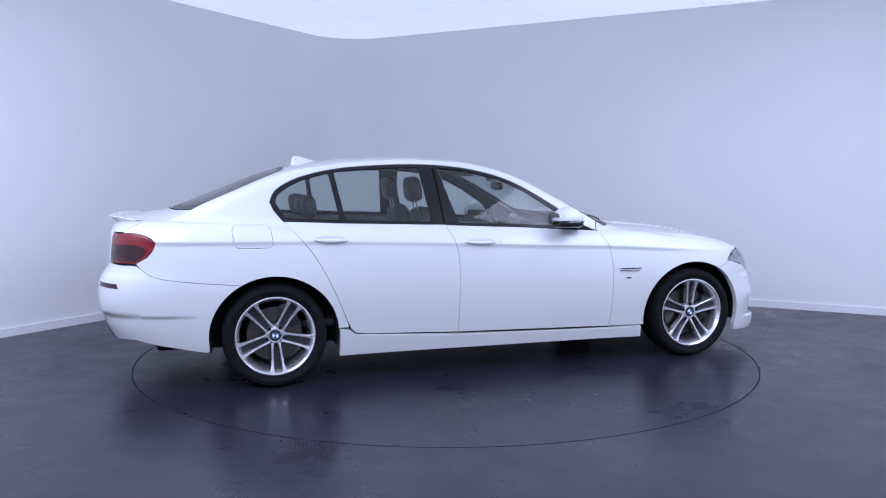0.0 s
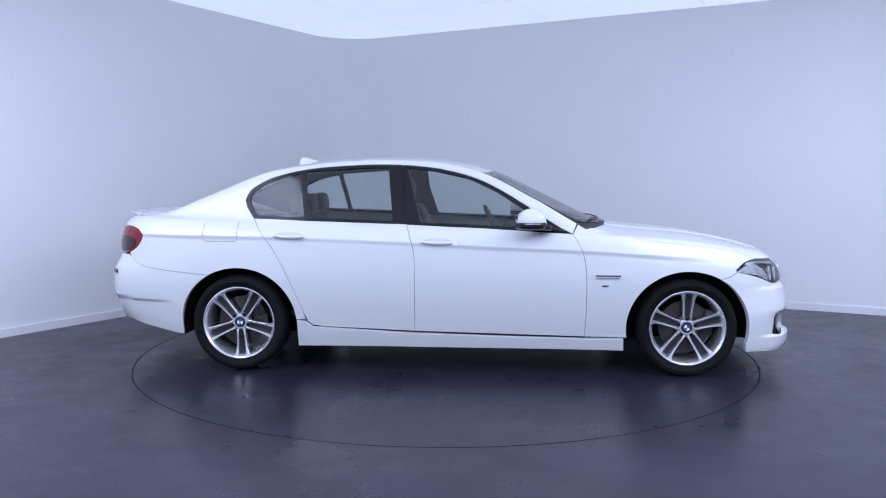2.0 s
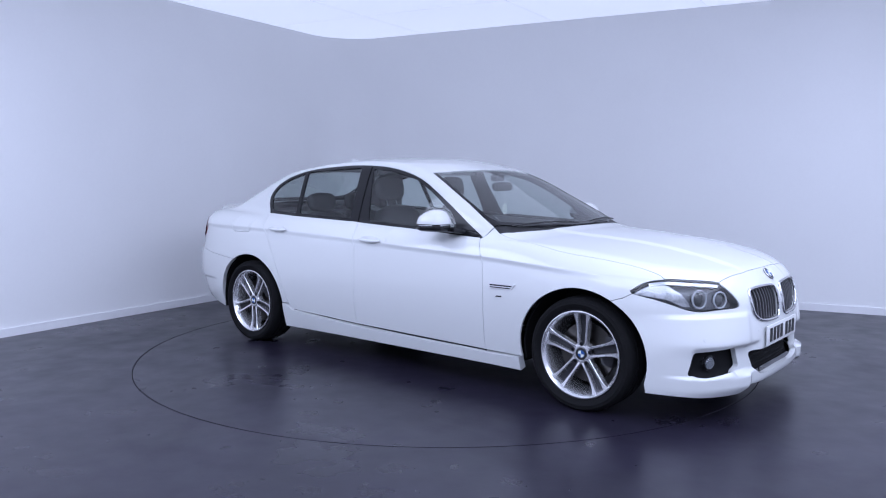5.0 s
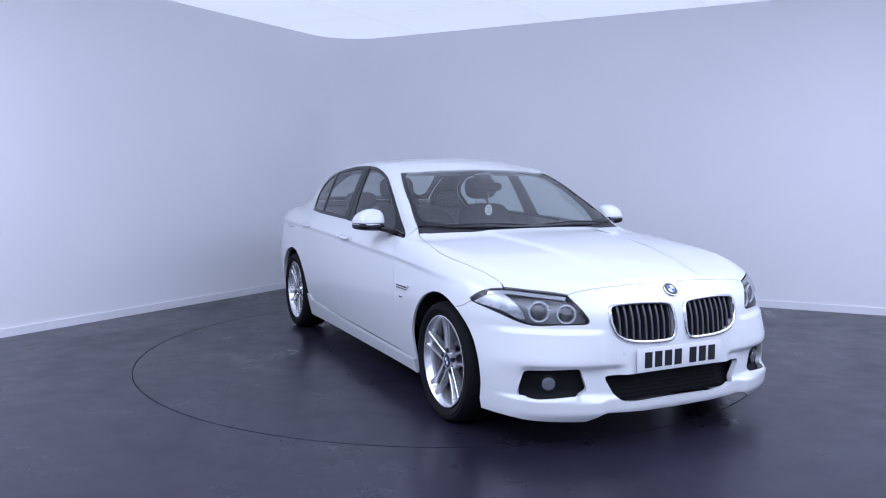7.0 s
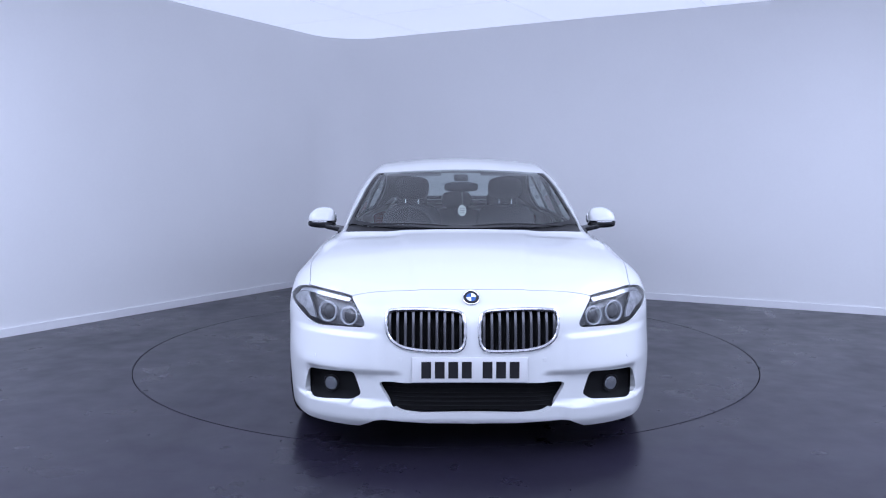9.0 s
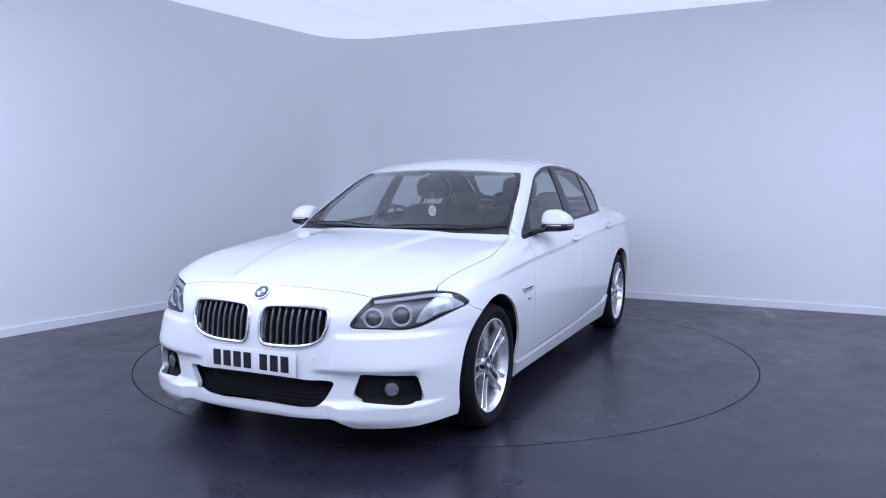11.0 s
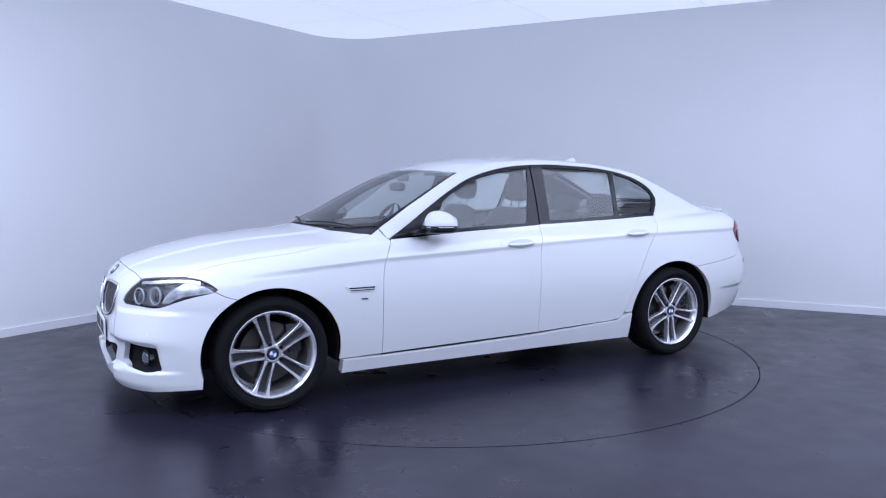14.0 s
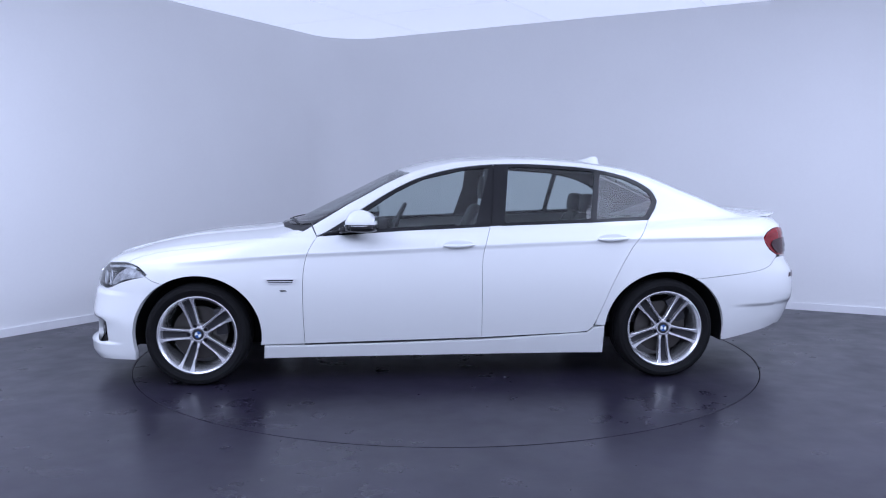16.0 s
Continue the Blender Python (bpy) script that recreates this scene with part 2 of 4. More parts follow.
def F_low(x, y, z):
    y = np.abs(y)
    w = np.maximum(body_side(x, z), 0.05)
    front = x > 0
    xc = np.where(front, 1.45, -1.35)
    a = np.where(front, NOSE(z) - 1.45, -1.35 - STERN(z))
    n = np.where(front, 2.7 + 0.45 * step(0.60, 0.36, z), 4.0)
    e = np.clip(np.where(front, x - xc, xc - x), 0, 9) / a
    side = ((e**n + (y / w) ** n) ** (1 / n) - 1) * w
    # bumper: a recess around the fog lamps, the lip and the flaps below
    g = -0.020 * step(0.30, 0.38, y) * step(0.412, 0.400, z) * step(0.250, 0.275, z) * step(0.80, 0.75, y)
    g = g + 0.022 * step(0.270, 0.252, z) * step(0.40, 0.47, y) * step(0.88, 0.76, y)
    g = g + 0.013 * step(0.590, 0.560, z) * step(0.40, 0.47, y) * step(0.36, 0.44, z) * step(0.90, 0.78, y)
    side = side - np.where(front, g * step(1.75, 2.0, x), 0)
    # rear bumper crease
    side = side - np.where(front, 0, -0.009 * step(0.472, 0.452, z) * step(-1.9, -2.1, x))
    drop = 0.075 * np.where(front, 1, 1.05)
    dome = 0.008 * step(0.30 + 0.0, 0.42, 1 - y / (0.40 + 0.20 * (2.15 - x))) * step(2.3, 2.05, x) * step(0.6, 1.0, x)
    top = z - (DECK(x) - drop * y**2 + np.where(front, dome, 0))
    k = np.where(front, 0.11 - 0.06 * step(1.5, 1.0, x), 0.09)
    return smax(side, top * 0.93, k)


def cabin_side(x, z):
    dz = z - 0.95
    return (0.823 - 0.375 * dz - 0.2 * dz**2 - 0.14 * np.clip(-1.05 - x, 0, 9) ** 1.4 - 0.10 * np.clip(x - 0.2, 0, 9) ** 1.3)


def F_cab(x, y, z):
    y = np.abs(y)
    s = 0.20 * step(-0.4, 0.3, x) - 0.22 * step(-0.9, -1.5, x)
    c = 0.125 - 0.065 * step(-0.1, 0.4, x) - 0.05 * step(-1.0, -1.5, x)
    top = z - (CABIN(x + s * y**2) - c * y**2)
    return np.maximum(smax((y - cabin_side(x, z)) * 0.9, top * 0.9, 0.055), 0.87 - z)


def F(x, y, z):
    a, b = F_low(x, y, z), F_cab(x, y, z)
    k = 0.05
    h = np.clip(1 - np.abs(a - b) / k, 0, 1)
    return np.minimum(a, b) - h * h * k / 4


def shoot(o, d, far=2.6):
    """Where rays from inside the car leave it."""
    o, d = np.asarray(o, float), np.asarray(d, float)
    lo, hi = np.zeros(len(o)), np.full(len(o), far)
    for _ in range(34):
        t = (lo + hi) / 2
        q = o + d * t[:, None]
        out = F(q[:, 0], q[:, 1], q[:, 2]) > 0
        hi, lo = np.where(out, t, hi), np.where(out, lo, t)
    return o + d * ((lo + hi) / 2)[:, None]


def normals(q, e=0.004):
    g = np.stack([F(q[:, 0] + e, q[:, 1], q[:, 2]) - F(q[:, 0] - e, q[:, 1], q[:, 2]),
                  F(q[:, 0], q[:, 1] + e, q[:, 2]) - F(q[:, 0], q[:, 1] - e, q[:, 2]),
                  F(q[:, 0], q[:, 1], q[:, 2] + e) - F(q[:, 0], q[:, 1], q[:, 2] - e)], 1)
    return g / (np.linalg.norm(g, axis=1)[:, None] + 1e-12)


class Chart:
    """A way to unroll the car's skin: points to two flat coordinates and back."""

    def __init__(self, kind):
        self.kind = kind

    def flat(self, p):
        p = np.asarray(p, float)
        x, y, z = p[:, 0], p[:, 1], p[:, 2]
        if self.kind == "section":
            return np.stack([x, np.arctan2(z - 0.62, y - 0.2) * 0.72], 1)
        if self.kind == "nose":
            return np.stack([np.arctan2(y, x - 1.3), np.arctan2(z - 0.42, np.hypot(x - 1.3, y))], 1)
        if self.kind == "tail":
            return np.stack([np.arctan2(y, -1.3 - x), np.arctan2(z - 0.6, np.hypot(x + 1.3, y))], 1)
        return p[:, [0, 1]] if self.kind == "top" else p[:, [0, 2]] if self.kind == "side" else p[:, [1, 2]]

    def lift(self, q):
        q = np.asarray(q, float)
        u, v, o = q[:, 0], q[:, 1], np.zeros(len(q))
        if self.kind == "section":
            a = v / 0.72
            return shoot(np.stack([u, o + 0.2, o + 0.62], 1), np.stack([o, np.cos(a), np.sin(a)], 1))
        if self.kind == "nose":
            return shoot(np.stack([o + 1.3, o, o + 0.42], 1), np.stack([np.cos(v) * np.cos(u), np.cos(v) * np.sin(u), np.sin(v)], 1))
        if self.kind == "tail":
            return shoot(np.stack([o - 1.3, o, o + 0.6], 1), np.stack([-np.cos(v) * np.cos(u), np.cos(v) * np.sin(u), np.sin(v)], 1))
        if self.kind == "top":
            return shoot(np.stack([u, v, o + 0.6], 1), np.stack([o, o, o + 1], 1))
        if self.kind == "side":
            return shoot(np.stack([u, o, v], 1), np.stack([o, o + 1, o], 1))
        if self.kind == "front":
            return shoot(np.stack([o + 1.5, u, v], 1), np.stack([o + 1, o, o], 1))
        return shoot(np.stack([o - 1.5, u, v], 1), np.stack([o - 1, o, o], 1))


SECTION, NOSE_C, TAIL_C, TOP_C, SIDE_C, FRONT_C, BACK_C = [Chart(k) for k in ("section", "nose", "tail", "top", "side", "front", "back")]


def on_side(*xz):
    return SIDE_C.lift(xz)


def on_top(*xy):
    return TOP_C.lift(xy)


def on_front(*yz):
    return FRONT_C.lift(yz)


def on_back(*yz):
    return BACK_C.lift(yz)


def chain(*runs):
    return np.concatenate([np.asarray(r, float).reshape(-1, 3) for r in runs])


def mirrored(run):
    return np.asarray(run)[::-1] * [1, -1, 1]


def rounded(run, times=2):
    """A closed outline with its corners cut smooth."""
    p = np.asarray(run, float)
    for _ in range(times):
        n = np.roll(p, -1, 0)
        p = np.stack([0.78 * p + 0.22 * n, 0.22 * p + 0.78 * n], 1).reshape(-1, p.shape[1])
    return p


def eased(run, r=0.02):
    """A closed outline with each corner rounded over a length r."""
    p, out = np.asarray(run, float), []
    for i in range(len(p)):
        a, b, c = p[i - 1], p[i], p[(i + 1) % len(p)]
        u, v = a - b, c - b
        lu, lv = np.linalg.norm(u), np.linalg.norm(v)
        s, e = b + u / lu * min(r, 0.45 * lu), b + v / lv * min(r, 0.45 * lv)
        out += [(1 - t) ** 2 * s + 2 * t * (1 - t) * b + t * t * e for t in (0, 0.25, 0.5, 0.75, 1)]
    return np.array(out)


def bend(run, times=2):
    """An open run with its inner corners cut smooth."""
    p = np.asarray(run, float)
    for _ in range(times):
        a, b = p[:-1], p[1:]
        mid = np.stack([0.75 * a + 0.25 * b, 0.25 * a + 0.75 * b], 1).reshape(-1, p.shape[1])
        p = np.concatenate([p[:1], mid[1:-1], p[-1:]])
    return p


def arch(cx, a0, a1, n=26):
    """A run along a wheel arch, from angle a0 to a1 in degrees."""
    a = np.radians(np.linspace(a0, a1, n))
    return on_side(*np.stack([cx + 0.393 * np.cos(a), 0.322 + 0.372 * np.sin(a)], 1))


def within(q, poly):
    ins = np.zeros(len(q), bool)
    for a, b in zip(poly, np.roll(poly, -1, 0)):
        cross = (a[1] > q[:, 1]) != (b[1] > q[:, 1])
        ins ^= cross & (q[:, 0] < (b[0] - a[0]) * (q[:, 1] - a[1]) / (b[1] - a[1] + 1e-15) + a[0])
    return ins


def edge_distance(q, poly):
    d = np.full(len(q), 9.0)
    for a, b in zip(poly, np.roll(poly, -1, 0)):
        t = np.clip(((q - a) @ (b - a)) / ((b - a) @ (b - a) + 1e-15), 0, 1)
        d = np.minimum(d, np.linalg.norm(q - a - t[:, None] * (b - a), axis=1))
    return d


def outline(chart, pts, gap, res):
    pts = np.asarray(pts, float)
    q = chart.flat(pts)
    out, keep = [], []
    for i in range(len(q)):
        a, b = q[i], q[(i + 1) % len(q)]
        n = max(1, int(np.ceil(np.linalg.norm(b - a) / res)))
        mid = abs(pts[i][1]) < 1e-4 and abs(pts[(i + 1) % len(q)][1]) < 1e-4
        for k in range(n):
            out.append(a + (b - a) * k / n)
            keep.append(mid or (k == 0 and abs(pts[i][1]) < 1e-4))
    out, keep = np.array(out), np.array(keep)
    far = np.linalg.norm(out - np.roll(out, 1, 0), axis=1) > 1e-6
    out, keep = out[far], keep[far]
    area = np.sum(out[:, 0] * np.roll(out[:, 1], -1) - np.roll(out[:, 0], -1) * out[:, 1])
    t = np.roll(out, -1, 0) - np.roll(out, 1, 0)
    n = np.stack([-t[:, 1], t[:, 0]], 1) * np.sign(area)
    n /= np.linalg.norm(n, axis=1)[:, None] + 1e-12
    return out + np.where(keep, 0, gap)[:, None] * n, keep


def skin(chart, pts, holes=(), gap=0.0014, flange=0.014, res=0.03, offset=0.0, flip=False, crease=None):
    """A shaped sheet of the car's skin inside an outline: its mesh, with turned-in edges and the true surface's normals."""
    from mathutils.geometry import delaunay_2d_cdt
    loops = [outline(chart, pts, gap, res * 0.7)] + [outline(chart, h, -gap, res * 0.5) for h in holes]
    verts, edges = [], []
    for lp, _ in loops:
        k = len(verts)
        verts += list(lp)
        edges += [(k + i, k + (i + 1) % len(lp)) for i in range(len(lp))]
    lo, hi = loops[0][0].min(0), loops[0][0].max(0)
    gx, gy = np.meshgrid(np.arange(lo[0], hi[0], res), np.arange(lo[1], hi[1], res * 0.87))
    gx = gx + (np.arange(gx.shape[0]) % 2)[:, None] * res / 2
    q = np.stack([gx.ravel(), gy.ravel()], 1)
    ok = within(q, loops[0][0]) & (edge_distance(q, loops[0][0]) > res * 0.45)
    for lp, _ in loops[1:]:
        ok &= ~within(q, lp) & (edge_distance(q, lp) > res * 0.35)
    if crease is not None:
        e = chart.flat(crease)
        e = e[within(e, loops[0][0]) & (edge_distance(e, loops[0][0]) > 0.006)]
        for lp, _ in loops[1:]:
            e = e[~within(e, lp) & (edge_distance(e, lp) > 0.004)]
        if len(e):
            for i in np.nonzero(ok)[0]:
                ok[i] = np.min(np.abs(e - q[i]).sum(1)) > res * 0.55
            verts += list(e)
    verts += list(q[ok])
    v2, _, f2, _, _, _ = delaunay_2d_cdt([Vector(v) for v in verts], edges, [], 0, 1e-7)
    uv = np.array([tuple(v) for v in v2])
    tri = np.array([f for f in f2 if len(f) == 3])
    c = uv[tri].mean(1)
    ok = within(c, loops[0][0])
    for lp, _ in loops[1:]:
        ok &= ~within(c, lp)
    e1, e2 = uv[tri[:, 1]] - uv[tri[:, 0]], uv[tri[:, 2]] - uv[tri[:, 0]]
    ok &= np.abs(e1[:, 0] * e2[:, 1] - e1[:, 1] * e2[:, 0]) > 4e-7
    tri = tri[ok]
    p = chart.lift(uv)
    nr = normals(p)
    fn = np.cross(p[tri[:, 1]] - p[tri[:, 0]], p[tri[:, 2]] - p[tri[:, 0]])
    bad = np.sum(fn * nr[tri].mean(1), 1) < 0
    tri[bad] = tri[bad][:, ::-1]
    p = p + nr * offset
    count = {}
    for t in tri:
        for i in range(3):
            a, b = int(t[i]), int(t[(i + 1) % 3])
            count[(a, b)] = 1
    rim = [(a, b) for a, b in count if (b, a) not in count and not (abs(p[a][1]) < 2e-4 and abs(p[b][1]) < 2e-4)]
    faces = [tuple(int(i) for i in t) for t in tri]
    loop_n = [nr[i] for t in faces for i in t]
    pts3 = list(p)
    if flange:
        made = {}
        for a, b in rim:
            e = p[b] - p[a]
            m = np.cross(e, (nr[a] + nr[b]) / 2)
            m = m / (np.linalg.norm(m) + 1e-12)
            for i in (a, b):
                if i not in made:
                    made[i] = len(pts3)
                    pts3.append(p[i] - nr[i] * flange)
            faces.append((b, a, made[a], made[b]))
            loop_n += [m] * 4
    v = np.array(pts3)
    if flip:
        v = v * [1, -1, 1]
        fl, k = [], 0
        for f in faces:
            fl += [loop_n[k + i] * [1, -1, 1] for i in range(len(f))][::-1]
            k += len(f)
        loop_n, faces = fl, [f[::-1] for f in faces]
    me = bpy.data.meshes.new("skin")
    me.from_pydata([tuple(a) for a in v], [], faces)
    me.polygons.foreach_set("use_smooth", [True] * len(me.polygons))
    me.normals_split_custom_set([tuple(a) for a in loop_n])
    return me


def panel(name, parent, chart, pts, material, label="", flip=False, **kw):
    me = skin(chart, pts, flip=flip, **kw)
    me.name = name
    me.materials.append(material)
    return part(name, me, material, parent, label, sharp=None)


# ---- the car's materials ----
PAINT = mat("white_car_paint", (0.68, 0.69, 0.69), 0.40, coat=1.0)
BLACK = mat("black_gloss_trim", (0.010, 0.010, 0.012), 0.22, spec=0.28)
PLASTIC = mat("black_plastic", (0.015, 0.015, 0.017), 0.55, vary=0.2, bump=0.2, scale=60)
DARK = mat("dark_underbody", (0.007, 0.007, 0.008), 0.8, spec=0.2, vary=0.2)
RUBBER = mat("tyre_rubber", (0.007, 0.007, 0.008), 0.8, spec=0.15, vary=0.2, bump=0.2, scale=40)
CHROME = mat("chrome", (0.72, 0.72, 0.74), 0.14, metal=1.0)
ALLOY = mat("silver_alloy", (0.80, 0.80, 0.82), 0.24, metal=0.85, vary=0.03)
SLAT = mat("dark_chrome", (0.11, 0.11, 0.12), 0.28, metal=0.8)
HOUSING = mat("grey_lamp_housing", (0.14, 0.14, 0.15), 0.4, metal=0.4)
HOUSING_DARK = mat("dark_projector_glass", (0.06, 0.06, 0.065), 0.15)
LAMP_SILVER = mat("dull_reflector", (0.42, 0.42, 0.44), 0.3, metal=0.7, vary=0.5, scale=60, big=25)
# dark tone for the shade between spoke arms; the calipers' grey too
POCKET = mat("pocket_shade_and_caliper", (0.045, 0.045, 0.05), 0.4, metal=0.6)
STEEL = mat("brake_steel", (0.09, 0.085, 0.08), 0.38, metal=1.0, vary=0.2, scale=20)
SEAT = mat("black_leather", (0.024, 0.024, 0.027), 0.5, vary=0.2, scale=50)
TRIM = mat("dark_cabin_plastic", (0.03, 0.03, 0.034), 0.6, vary=0.15, scale=50)
LINING = mat("grey_headlining", (0.30, 0.30, 0.31), 0.9, vary=0.05)
SATIN = mat("satin_chrome", (0.66, 0.66, 0.68), 0.3, metal=0.3)
BLUE = mat("blue_enamel", (0.05, 0.12, 0.36), 0.2)
PLATE = mat("white_plate", (0.72, 0.72, 0.72), 0.35)
INK = mat("black_ink", (0.01, 0.01, 0.012), 0.4)
WHITE = mat("white_card", (0.75, 0.78, 0.70), 0.6)
SILVER = mat("satin_reflector", (0.55, 0.56, 0.58), 0.25, metal=1.0)
RING = mat("pale_light_guide", (0.42, 0.43, 0.46), 0.25, metal=0.2)


def glass(name, tint, gloss=0.07, rough=0.0):
    m = bpy.data.materials.new(name)
    m.use_nodes = True
    nt = m.node_tree
    nt.nodes.clear()
    out = nt.nodes.new("ShaderNodeOutputMaterial")
    mix = nt.nodes.new("ShaderNodeMixShader")
    tr = nt.nodes.new("ShaderNodeBsdfTransparent")
    gl = nt.nodes.new("ShaderNodeBsdfGlossy")
    lw = nt.nodes.new("ShaderNodeLayerWeight")
    lw.inputs[0].default_value = 0.5
    pw, fr = nt.nodes.new("ShaderNodeMath"), nt.nodes.new("ShaderNodeMath")
    pw.operation, fr.operation, fr.use_clamp = "POWER", "MULTIPLY_ADD", True
    pw.inputs[1].default_value = 4.0
    fr.inputs[1].default_value, fr.inputs[2].default_value = 0.92, gloss
    nt.links.new(lw.outputs["Facing"], pw.inputs[0])
    nt.links.new(pw.outputs[0], fr.inputs[0])
    tr.inputs[0].default_value = (*tint, 1)
    gl.inputs["Roughness"].default_value = rough
    nt.links.new(fr.outputs[0], mix.inputs[0])
    nt.links.new(tr.outputs[0], mix.inputs[1])
    nt.links.new(gl.outputs[0], mix.inputs[2])
    nt.links.new(mix.outputs[0], out.inputs[0])
    return m


WINDOW = glass("tinted_window_glass", (0.74, 0.80, 0.79), 0.072)
CLEAR = glass("clear_lens", (0.92, 0.94, 0.95), 0.05)
RED = mat("red_lens", (0.19, 0.006, 0.010), 0.15, spec=0.3, coat=0.3)
RED_DARK = mat("smoked_red_lens", (0.03, 0.005, 0.008), 0.15, spec=0.3, coat=0.2)

car = new("sedan_car", None)
tagged(car, "white four-door sedan with alloy wheels standing on the turntable", "car")

# runs along the car's seams, on its left side
DLO_TOP = [(-1.49, 1.142), (-1.466, 1.206), (-1.393, 1.258), (-1.281, 1.308), (-1.052, 1.361), (-0.704, 1.385), (-0.47, 1.388), (-0.196, 1.37),
           (0.076, 1.308), (0.265, 1.219), (0.452, 1.105), (0.639, 0.98), (0.74, 0.929)]
DLO_LOW = [(0.74, 0.927), (0.249, 0.956), (-0.442, 0.987), (-1.068, 1.006), (-1.41, 1.02)]
FRONT_SEAM = [(0.745, 0.922), (0.785, 0.865), (0.815, 0.79), (0.831, 0.68), (0.832, 0.45), (0.825, 0.255)]
MID_SEAM = [(-0.358, 0.983), (-0.325, 0.90), (-0.298, 0.81), (-0.292, 0.7), (-0.294, 0.278)]
BACK_SEAM = [(-1.41, 1.018), (-1.325, 0.925), (-1.237, 0.819), (-1.129, 0.617), (-1.04, 0.40)]
HOOD_EDGE = spline([(0.84, 0.765), (0.95, 0.785), (1.1, 0.815), (1.35, 0.838), (1.6, 0.832), (1.80, 0.806), (1.93, 0.785)])
HOOD_SIDE = [(x, float(HOOD_EDGE(np.array([x]))[0])) for x in np.linspace(1.93, 0.84, 32)]
NOSE_EDGE = spline([(0.0, 2.157), (0.2, 2.152), (0.36, 2.138), (0.56, 2.116)])
HOOD_NOSE = [(float(NOSE_EDGE(np.array([y]))[0]), y) for y in np.linspace(0.0, 0.56, 21)]
LAMP_TOP = chain(on_side((1.778, 0.703)), [(1.84, 0.862, 0.752)], on_top((1.93, 0.785), (2.02, 0.70), (2.116, 0.560)))
LAMP_TOP = bend(LAMP_TOP)
LAMP_K = int(np.argmin(np.abs(LAMP_TOP[:, 0] - 1.925)))
LAMP_LOW = chain(on_front((0.556, 0.728), (0.520, 0.678), (0.482, 0.610), (0.56, 0.607), (0.645, 0.606), (0.71, 0.599), (0.77, 0.608), (0.835, 0.648)), on_side((1.79, 0.69)))
LAMP_LOW = bend(LAMP_LOW)
TAIL_FRONT = on_side((-2.284, 0.782), (-2.215, 0.822), (-2.182, 0.862), (-2.166, 0.906), (-2.20, 0.938), (-2.263, 0.960))

